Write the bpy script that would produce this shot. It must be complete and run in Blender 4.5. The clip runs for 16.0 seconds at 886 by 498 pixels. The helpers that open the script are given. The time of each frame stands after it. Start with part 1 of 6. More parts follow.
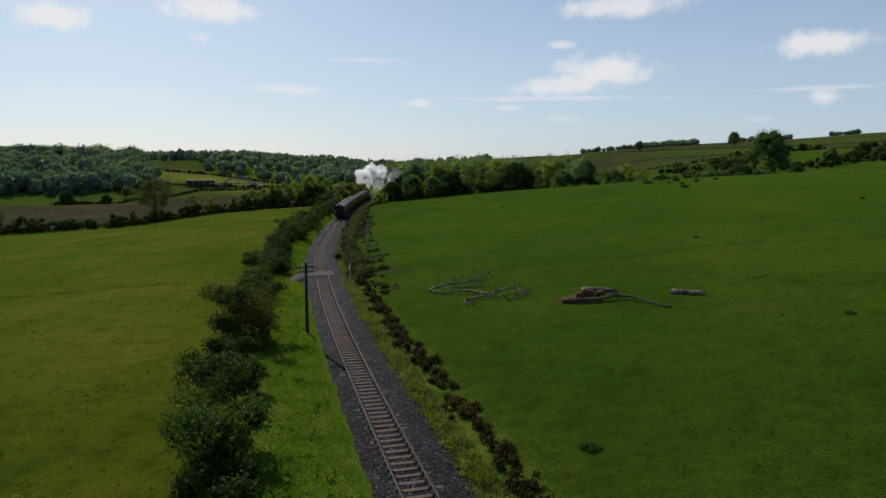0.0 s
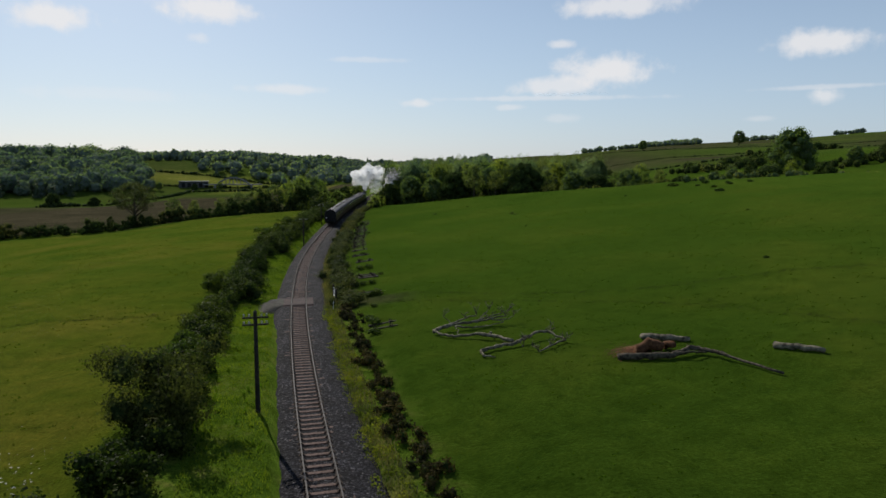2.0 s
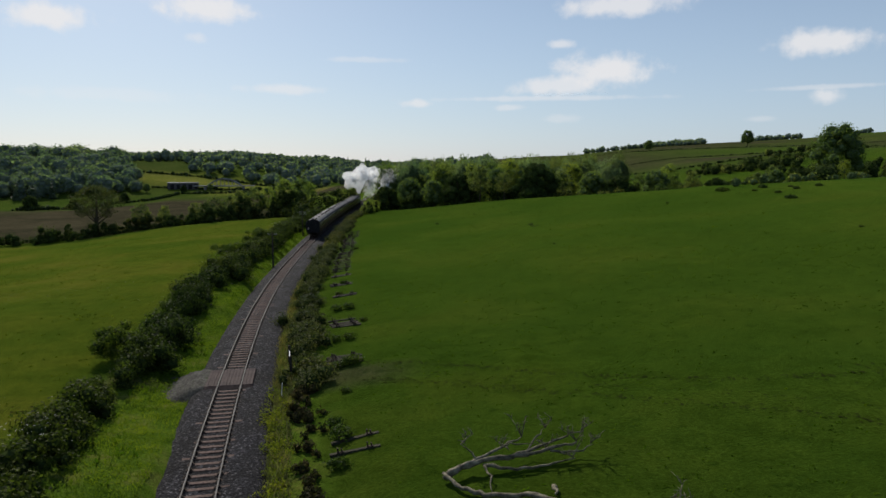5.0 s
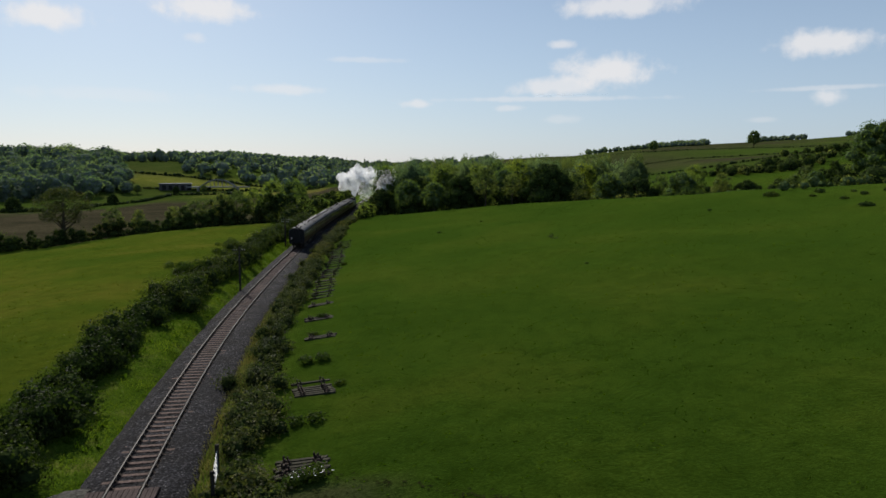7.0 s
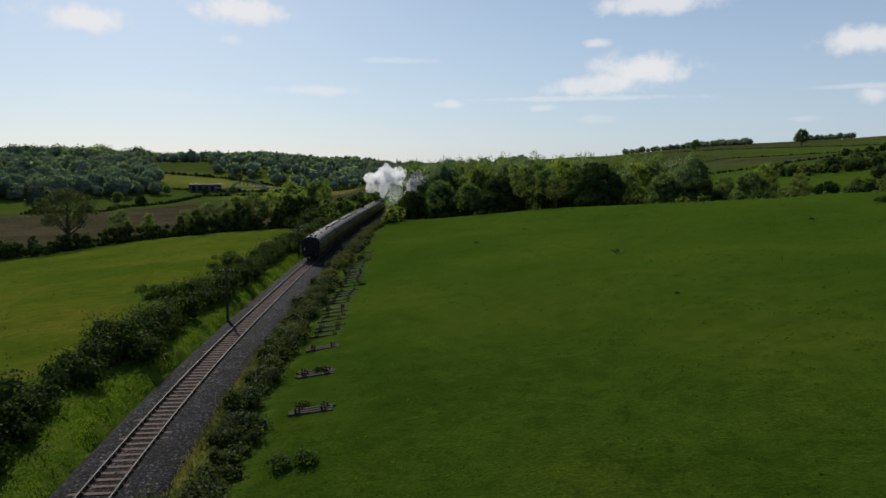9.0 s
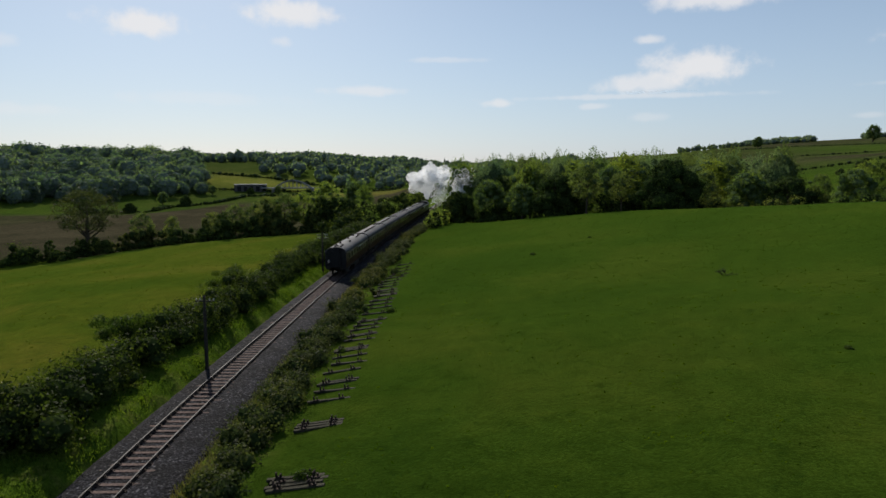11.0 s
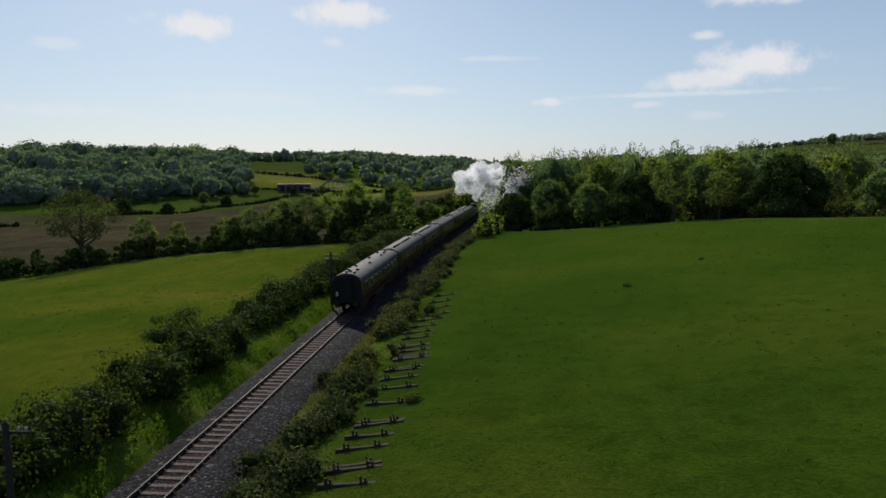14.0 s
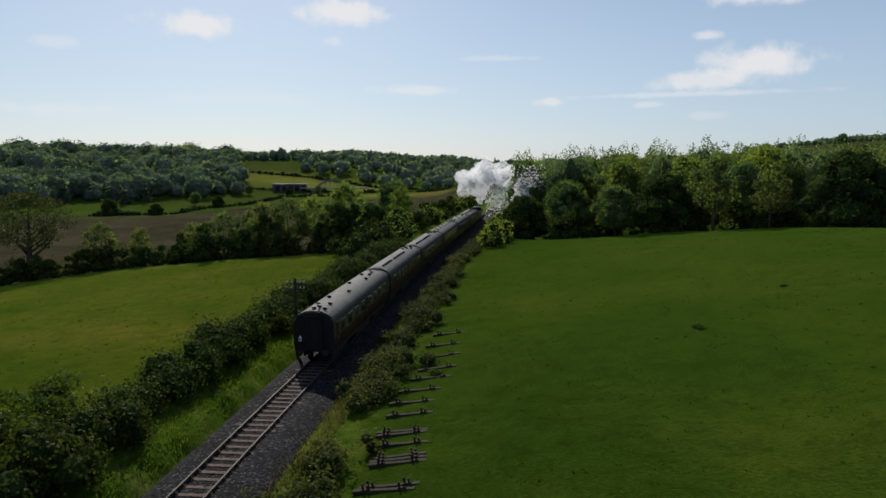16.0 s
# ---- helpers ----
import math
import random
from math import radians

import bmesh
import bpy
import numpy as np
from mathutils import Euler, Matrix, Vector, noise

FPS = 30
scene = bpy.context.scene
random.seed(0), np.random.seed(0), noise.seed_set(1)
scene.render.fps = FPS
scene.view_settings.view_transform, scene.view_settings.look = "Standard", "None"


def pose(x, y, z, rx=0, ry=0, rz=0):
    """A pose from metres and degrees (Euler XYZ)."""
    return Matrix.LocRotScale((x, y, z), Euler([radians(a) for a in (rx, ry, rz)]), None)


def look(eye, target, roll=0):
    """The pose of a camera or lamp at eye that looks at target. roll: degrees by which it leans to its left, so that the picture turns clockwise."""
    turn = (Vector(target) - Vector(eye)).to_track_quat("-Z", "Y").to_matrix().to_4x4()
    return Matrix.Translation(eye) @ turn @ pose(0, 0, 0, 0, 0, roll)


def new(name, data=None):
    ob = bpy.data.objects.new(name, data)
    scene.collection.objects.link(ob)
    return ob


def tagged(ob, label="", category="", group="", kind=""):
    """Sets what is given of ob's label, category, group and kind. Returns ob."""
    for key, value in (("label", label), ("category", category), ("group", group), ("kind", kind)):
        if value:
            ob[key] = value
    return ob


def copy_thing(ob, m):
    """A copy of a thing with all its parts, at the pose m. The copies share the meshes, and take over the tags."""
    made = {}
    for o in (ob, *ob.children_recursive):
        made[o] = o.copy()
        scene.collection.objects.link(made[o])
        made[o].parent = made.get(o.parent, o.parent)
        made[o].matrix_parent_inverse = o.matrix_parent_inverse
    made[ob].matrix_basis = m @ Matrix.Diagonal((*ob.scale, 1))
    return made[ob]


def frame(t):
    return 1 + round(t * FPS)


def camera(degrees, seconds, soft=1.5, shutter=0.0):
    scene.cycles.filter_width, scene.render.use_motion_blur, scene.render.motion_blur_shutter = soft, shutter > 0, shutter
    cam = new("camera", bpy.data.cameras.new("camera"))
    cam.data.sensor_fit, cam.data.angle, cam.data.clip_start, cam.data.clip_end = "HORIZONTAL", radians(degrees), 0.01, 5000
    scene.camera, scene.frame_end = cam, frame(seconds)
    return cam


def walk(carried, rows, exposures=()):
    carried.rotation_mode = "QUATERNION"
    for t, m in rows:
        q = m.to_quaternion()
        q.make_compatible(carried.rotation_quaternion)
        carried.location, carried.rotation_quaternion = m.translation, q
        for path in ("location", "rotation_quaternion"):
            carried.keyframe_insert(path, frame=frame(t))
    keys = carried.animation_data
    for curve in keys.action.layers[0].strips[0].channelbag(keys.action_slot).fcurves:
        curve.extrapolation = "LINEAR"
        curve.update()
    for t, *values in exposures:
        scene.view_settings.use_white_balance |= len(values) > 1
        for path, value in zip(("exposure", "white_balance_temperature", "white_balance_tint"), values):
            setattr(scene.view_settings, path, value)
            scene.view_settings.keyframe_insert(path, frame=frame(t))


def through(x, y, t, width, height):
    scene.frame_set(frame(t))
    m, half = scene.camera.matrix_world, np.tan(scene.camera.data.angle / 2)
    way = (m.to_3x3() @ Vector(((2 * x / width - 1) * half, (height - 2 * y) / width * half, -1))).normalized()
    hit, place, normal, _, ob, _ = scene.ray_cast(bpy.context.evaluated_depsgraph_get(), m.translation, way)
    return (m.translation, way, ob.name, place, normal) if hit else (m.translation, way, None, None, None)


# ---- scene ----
cam = camera(64.8, 16.0, 1.6)
PATH = [
    (0, (0.00, 0.00, 14.06), (0.00, 49.66, 8.21), 0.15),
    (0.5, (-0.16, 4.46, 14.13), (-0.15, 54.12, 8.29), 0.13),
    (1, (-0.33, 8.92, 14.20), (-0.31, 58.58, 8.35), 0.10),
    (1.5, (-0.50, 13.39, 14.26), (-0.47, 63.04, 8.42), 0.07),
    (2, (-0.68, 17.85, 14.32), (-0.64, 67.51, 8.47), 0.05),
    (2.5, (-0.86, 22.31, 14.36), (-0.82, 71.97, 8.51), 0.03),
    (3, (-1.05, 26.76, 14.39), (-0.98, 76.42, 8.55), 0.02),
    (3.5, (-1.21, 31.21, 14.41), (-1.13, 80.87, 8.58), 0.02),
    (4, (-1.35, 35.64, 14.43), (-1.25, 85.30, 8.60), 0.02),
    (4.5, (-1.46, 40.06, 14.44), (-1.36, 89.72, 8.62), 0.03),
    (5, (-1.54, 44.51, 14.44), (-1.44, 94.17, 8.63), 0.04),
    (5.5, (-1.64, 49.03, 14.45), (-1.48, 98.70, 8.65), 0.06),
    (6, (-1.76, 53.67, 14.46), (-1.53, 103.34, 8.67), 0.08),
    (6.5, (-1.93, 58.46, 14.46), (-1.66, 108.12, 8.69), 0.10),
    (7, (-2.14, 63.31, 14.47), (-2.01, 112.98, 8.71), 0.11),
    (7.5, (-2.36, 68.15, 14.46), (-2.67, 117.82, 8.71), 0.11),
    (8, (-2.56, 72.89, 14.42), (-3.52, 122.55, 8.68), 0.10),
    (8.5, (-2.75, 77.46, 14.37), (-4.36, 127.11, 8.63), 0.08),
    (9, (-2.93, 81.92, 14.28), (-5.12, 131.54, 8.55), 0.05),
    (9.5, (-3.13, 86.33, 14.19), (-5.81, 135.93, 8.46), 0.01),
    (10, (-3.37, 90.79, 14.10), (-6.74, 140.35, 8.37), -0.04),
    (10.5, (-3.68, 95.35, 14.00), (-8.14, 144.81, 8.27), -0.08),
    (11, (-4.05, 99.97, 13.92), (-9.63, 149.32, 8.18), -0.12),
    (11.5, (-4.50, 104.60, 13.83), (-10.84, 153.87, 8.09), -0.16),
    (12, (-5.02, 109.20, 13.74), (-12.03, 158.38, 8.00), -0.18),
    (12.5, (-5.61, 113.73, 13.65), (-13.47, 162.77, 7.91), -0.19),
    (13, (-6.28, 118.19, 13.57), (-14.88, 167.10, 7.82), -0.18),
    (13.5, (-7.00, 122.60, 13.48), (-15.94, 171.45, 7.74), -0.17),
    (14, (-7.78, 126.97, 13.42), (-16.78, 175.82, 7.67), -0.14),
    (14.5, (-8.60, 131.34, 13.36), (-17.59, 180.19, 7.61), -0.11),
    (15, (-9.46, 135.69, 13.32), (-18.42, 184.55, 7.57), -0.08),
    (15.5, (-10.33, 140.05, 13.29), (-19.31, 188.90, 7.54), -0.04),
    (16, (-11.22, 144.39, 13.26), (-20.22, 193.24, 7.51), 0.00),
]

walk(cam, [(t, look(eye, target, roll)) for t, eye, target, roll in PATH], [(0.0, 0.06), (16.0, 0.06)])

# ---- sky and sun ----
SUN_TO = Vector((-0.372, 0.730, 0.574)).normalized()
world = bpy.data.worlds.new("sky")
scene.world = world
world.use_nodes = True
wn = world.node_tree
wn.nodes.clear()
sky = wn.nodes.new("ShaderNodeTexSky")
sky.sky_type = "NISHITA"
sky.sun_disc = False
sky.sun_elevation = math.asin(SUN_TO.z)
sky.sun_rotation = math.atan2(SUN_TO.x, SUN_TO.y)
sky.air_density, sky.dust_density, sky.ozone_density = 1.0, 0.6, 2.5
background = wn.nodes.new("ShaderNodeBackground")
background.inputs["Strength"].default_value = 0.071
wout = wn.nodes.new("ShaderNodeOutputWorld")
haze = wn.nodes.new("ShaderNodeMix")
haze.data_type = "RGBA"
height = wn.nodes.new("ShaderNodeSeparateXYZ")
wn.links.new(wn.nodes.new("ShaderNodeTexCoord").outputs["Generated"], height.inputs[0])
low = wn.nodes.new("ShaderNodeMapRange")
low.interpolation_type = "SMOOTHSTEP"
for k, v in (("From Min", 0.0), ("From Max", 0.45), ("To Min", 0.52), ("To Max", 0.12)):
    low.inputs[k].default_value = v
wn.links.new(height.outputs["Z"], low.inputs["Value"])
wn.links.new(low.outputs["Result"], haze.inputs[0])
haze.inputs[7].default_value = (7.2, 9.15, 11.9, 1)
wn.links.new(sky.outputs[0], haze.inputs[6])
wn.links.new(haze.outputs[2], background.inputs[0])
wn.links.new(background.outputs[0], wout.inputs[0])
sun_data = bpy.data.lights.new("sun", "SUN")
sun_data.energy, sun_data.angle, sun_data.color = 4.2, radians(0.5), (1.0, 0.94, 0.84)
sun = new("sun", sun_data)
sun.matrix_world = look(SUN_TO * 200, (0, 0, 0))

# ---- materials ----
def material(name, rough=0.9, metal=0.0, spec=0.3):
    m = bpy.data.materials.new(name)
    m.use_nodes = True
    t = m.node_tree
    b = t.nodes["Principled BSDF"]
    b.inputs["Roughness"].default_value = rough
    b.inputs["Metallic"].default_value = metal
    b.inputs["Specular IOR Level"].default_value = spec
    return m, t, b


def noise_node(t, scale, detail=4.0, rough=0.6, coords="Object"):
    c = t.nodes.new("ShaderNodeTexCoord")
    n = t.nodes.new("ShaderNodeTexNoise")
    n.inputs["Scale"].default_value, n.inputs["Detail"].default_value, n.inputs["Roughness"].default_value = scale, detail, rough
    t.links.new(c.outputs[coords], n.inputs["Vector"])
    return n.outputs["Fac"]


def ramp(t, fac, *stops):
    r = t.nodes.new("ShaderNodeValToRGB")
    e = r.color_ramp.elements
    while len(e) < len(stops):
        e.new(0.5)
    for el, (p, c) in zip(e, stops):
        el.position, el.color = p, (*c, 1)
    t.links.new(fac, r.inputs[0])
    return r.outputs[0]


def mix(t, fac, a, b, how="MIX"):
    n = t.nodes.new("ShaderNodeMix")
    n.data_type, n.blend_type = "RGBA", how
    for i, v in ((0, fac), (6, a), (7, b)):
        if isinstance(v, (int, float)):
            n.inputs[i].default_value = v
        elif isinstance(v, tuple):
            n.inputs[i].default_value = (*v, 1)
        else:
            t.links.new(v, n.inputs[i])
    return n.outputs[2]


def bump(t, b, height, strength, distance):
    n = t.nodes.new("ShaderNodeBump")
    n.inputs["Strength"].default_value, n.inputs["Distance"].default_value = strength, distance
    t.links.new(height, n.inputs["Height"])
    t.links.new(n.outputs[0], b.inputs["Normal"])


def two_scale(name, dark, light, fine=20.0, coarse=1.0, rough=0.85, metal=0.0, relief=0.01, spec=0.1, wear=None):
    """A surface with grain and stains at two scales."""
    m, t, b = material(name, rough, metal, spec)
    c = ramp(t, noise_node(t, fine, 5), (0.3, dark), (0.7, light))
    stain = ramp(t, noise_node(t, coarse, 3), (0.35, (0.75, 0.75, 0.75)), (0.65, (1.15, 1.15, 1.15)))
    c = mix(t, 1.0, c, stain, "MULTIPLY")
    if wear:
        c = mix(t, ramp(t, noise_node(t, coarse * 3, 6, 0.7), (0.58, (0, 0, 0)), (0.68, (1, 1, 1))), c, wear)
    t.links.new(c, b.inputs["Base Color"])
    if relief:
        bump(t, b, noise_node(t, fine, 4), 0.5, relief)
    return m


def leaf_material(name, dark, light, through=0.35, patch=0.35, gloss=0.03, rough=0.85):
    """Leaves: a dull sheen above, letting some light through."""
    m, t, b = material(name, rough, 0.0, gloss)
    g = t.nodes.new("ShaderNodeNewGeometry")
    o = t.nodes.new("ShaderNodeObjectInfo")
    c = ramp(t, g.outputs["Random Per Island"], (0.0, dark), (1.0, light))
    tone = ramp(t, o.outputs["Random"], (0.0, (0.72, 0.78, 0.75)), (0.5, (1.0, 1.0, 1.0)), (1.0, (1.2, 1.1, 0.85)))
    c = mix(t, 1.0, c, tone, "MULTIPLY")
    big = ramp(t, noise_node(t, patch, 2), (0.35, (0.62, 0.70, 0.72)), (0.65, (1.25, 1.15, 0.95)))
    c = mix(t, 1.0, c, big, "MULTIPLY")
    t.links.new(c, b.inputs["Base Color"])
    tr = t.nodes.new("ShaderNodeBsdfTranslucent")
    t.links.new(mix(t, 1.0, c, (1.05, 1.28, 0.60), "MULTIPLY"), tr.inputs["Color"])
    mx = t.nodes.new("ShaderNodeMixShader")
    mx.inputs[0].default_value = through
    t.links.new(b.outputs[0], mx.inputs[1])
    t.links.new(tr.outputs[0], mx.inputs[2])
    t.links.new(mx.outputs[0], t.nodes["Material Output"].inputs["Surface"])
    return m


# ---- mesh helpers ----
def mesh_np(name, verts, faces, mats=(), index=None, smooth=False):
    me = bpy.data.meshes.new(name)
    me.from_pydata([tuple(v) for v in np.asarray(verts, float)], [], [tuple(int(i) for i in f) for f in faces])
    for m in mats:
        me.materials.append(m)
    if index is not None:
        me.polygons.foreach_set("material_index", np.asarray(index, np.int32))
    if smooth:
        me.polygons.foreach_set("use_smooth", np.ones(len(me.polygons), bool))
    me.update()
    return me


def quads_mesh(name, verts, mats, smooth=False):
    """A mesh from quads laid four vertices at a time."""
    n = len(verts) // 4
    me = bpy.data.meshes.new(name)
    me.vertices.add(4 * n)
    me.vertices.foreach_set("co", np.asarray(verts, np.float32).ravel())
    me.loops.add(4 * n)
    me.loops.foreach_set("vertex_index", np.arange(4 * n, dtype=np.int32))
    me.polygons.add(n)
    me.polygons.foreach_set("loop_start", np.arange(0, 4 * n, 4, dtype=np.int32))
    me.polygons.foreach_set("loop_total", np.full(n, 4, np.int32))
    for m in mats:
        me.materials.append(m)
    me.update(calc_edges=True)
    return me


def part(name, bm, mat, parent=None, label=""):
    """Links a bmesh as one mesh object under a thing or a part."""
    me = bpy.data.meshes.new(name)
    bm.to_mesh(me)
    bm.free()
    for m in mat if isinstance(mat, (list, tuple)) else (mat,):
        me.materials.append(m)
    ob = new(name, me)
    ob.parent = parent
    return tagged(ob, label) if label else ob


def box(bm, x0, x1, y0, y1, z0, z1, bevel=0.0):
    v = [bm.verts.new(p) for p in ((x0, y0, z0), (x1, y0, z0), (x1, y1, z0), (x0, y1, z0), (x0, y0, z1), (x1, y0, z1), (x1, y1, z1), (x0, y1, z1))]
    f = [bm.faces.new([v[i] for i in q]) for q in ((3, 2, 1, 0), (4, 5, 6, 7), (0, 1, 5, 4), (1, 2, 6, 5), (2, 3, 7, 6), (3, 0, 4, 7))]
    if bevel:
        bmesh.ops.bevel(bm, geom=list({e for q in f for e in q.edges}), offset=bevel, segments=1, affect="EDGES")
    return v


def tube(bm, points, radii, sides=7):
    """A tapered tube along points."""
    rings = []
    for i, p in enumerate(points):
        a, b = points[max(i - 1, 0)], points[min(i + 1, len(points) - 1)]
        d = (Vector(b) - Vector(a)).normalized()
        u = d.cross(Vector((0.31, 0.17, 0.93)) if abs(d.z) < 0.9 else Vector((1, 0, 0))).normalized()
        w = d.cross(u)
        rings.append([bm.verts.new(Vector(p) + radii[i] * (math.cos(k * math.tau / sides) * u + math.sin(k * math.tau / sides) * w)) for k in range(sides)])
    for r, s in zip(rings, rings[1:]):
        for k in range(sides):
            bm.faces.new((r[k], r[(k + 1) % sides], s[(k + 1) % sides], s[k]))
    bm.faces.new(rings[0][::-1])
    bm.faces.new(rings[-1])


def smooth_all(ob):
    for p in ob.data.polygons:
        p.use_smooth = True
    return ob


# ---- the line of the railway, and the lie of the land ----
LINE = [(-90, 31.5), (-30, 15.0), (22.4, 0.7), (61.4, -9.4), (93, -16.35), (126, -21.9), (157, -25.28), (188, -28.0), (217, -30.0), (258, -32.2), (330, -35.0), (430, -37.5), (700, -42.0)]
line_ky, line_kx = (np.array(v, float) for v in zip(*LINE))
spline_h = np.diff(line_ky)
spline_a = np.eye(len(line_ky))
spline_b = np.zeros(len(line_ky))
for i in range(1, len(line_ky) - 1):
    spline_a[i, i - 1 : i + 2] = spline_h[i - 1], 2 * (spline_h[i - 1] + spline_h[i]), spline_h[i]
    spline_b[i] = 6 * ((line_kx[i + 1] - line_kx[i]) / spline_h[i] - (line_kx[i] - line_kx[i - 1]) / spline_h[i - 1])
spline_m = np.linalg.solve(spline_a, spline_b)


def line_x(y):
    """The x of the track's middle at y."""
    y = np.asarray(y, float)
    i = np.clip(np.searchsorted(line_ky, y) - 1, 0, len(spline_h) - 1)
    a, b, h = line_ky[i + 1] - y, y - line_ky[i], spline_h[i]
    a, b = np.clip(a, 0, h), np.clip(b, 0, h)
    return spline_m[i] * a**3 / (6 * h) + spline_m[i + 1] * b**3 / (6 * h) + (line_kx[i] / h - spline_m[i] * h / 6) * a + (line_kx[i + 1] / h - spline_m[i + 1] * h / 6) * b


line_ys = np.arange(-90, 700, 0.5)
line_xs = line_x(line_ys)
line_ss = np.concatenate([[0], np.cumsum(np.hypot(np.diff(line_xs), np.diff(line_ys)))])


def along(s):
    """The place and heading of the track s metres along the line from y = 0."""
    s = s + np.interp(0, line_ys, line_ss)
    y = float(np.interp(s, line_ss, line_ys))
    x = float(line_x(y))
    dx = float(line_x(y + 0.5) - line_x(y - 0.5))
    return x, y, math.atan2(-dx, 1.0)


def s_at(y):
    return float(np.interp(y, line_ys, line_ss) - np.interp(0, line_ys, line_ss))


def ease(a, b, v):
    u = np.clip((v - a) / (b - a), 0, 1)
    return u * u * (3 - 2 * u)


def lumps(x, y, size, seed=0.0):
    """Gentle uneven ground, from a few crossed waves."""
    x, y = x / size + seed, y / size - seed * 0.7
    return (np.sin(x * 1.3 + 1.7 * np.sin(y * 0.7)) + np.sin(y * 1.7 + 1.3 * np.sin(x * 0.9 + 2.0)) + 0.6 * np.sin(2.3 * x + 1.9 * y)) / 2.6


def ground_z(x, y):
    x, y = np.asarray(x, float), np.asarray(y, float)
    dx = x - line_x(y)
    near = np.interp(dx, [-1500, -400, -250, -150, -110, -75, -50, -25, -13, -9, -5.5, -3.2, 0, 2.3, 3.1, 5.5, 8, 12, 24, 45, 66, 85, 120, 160, 250, 400, 1500],
                     [-10, -11, -11, -9, -7.8, -6.4, -2.8, -0.7, 0.0, -0.1, -0.5, -0.75, -0.75, -0.75, -0.45, -0.25, 0.2, 0.8, 2.1, 5.0, 8.0, 10.6, 12.6, 15.0, 24, 31, 38])
    # the bank on the left of the line, cut through at the crossing
    foot = -1.3 - 0.45 * ease(78, 100, y)
    near = near + ease(foot, foot - 1.5, dx) * (1 - ease(-8, -13, dx)) * (1.25 * (1 - ease(72, 88, y)) + 1.05 * ease(98, 122, y))
    # the crest of the meadow, and the dip with the wood behind it
    brow = np.interp(dx, [0, 35, 50, 62, 80, 100, 150], [262, 252, 238, 217, 192, 184, 178])
    dip, run = np.interp(dx, [0, 45, 72, 100, 150], [4.5, 6.0, 10.0, 7.5, 5.0]), np.interp(dx, [0, 45, 72, 100], [40, 50, 85, 75])
    near = near - dip * ease(0, 1, (y - brow) / run) * ease(6, 20, dx) * (1 - ease(170, 260, dx))
    near = near - 3.0 * ease(245, 262, y + 0.35 * np.clip(-dx - 75, 0, 200)) * ease(-12, -30, dx)
    # the wooded hill over the valley
    d = (x + 285) * -0.66 + (y - 520) * 0.75
    near = near + 34 * ease(0, 300, d) * ease(-60, -260, x)
    # far hills all round
    r = np.hypot(x, y - 60)
    az = np.degrees(np.arctan2(-x, y - 60))
    far = np.interp(az, [-180, -120, -60, -33, -27, -23, -19, -15, -10, 0, 6, 12, 17, 23, 33, 60, 120, 180], [50, 60, 104, 90, 77, 71, 68, 58, 40, 30, 25, 26, 40, 30, 40, 50, 50, 50])
    w = ease(500, 1900, r)
    z = near * (1 - w) + far * w - 40 * ease(2400, 4800, r)
    rough = ease(6, 14, np.abs(dx))
    return z + rough * (0.10 * lumps(x, y, 5.0) + 0.22 * lumps(x, y, 19.0, 3.0)) + 4.0 * lumps(x, y, 160.0, 1.0) * ease(300, 700, r)

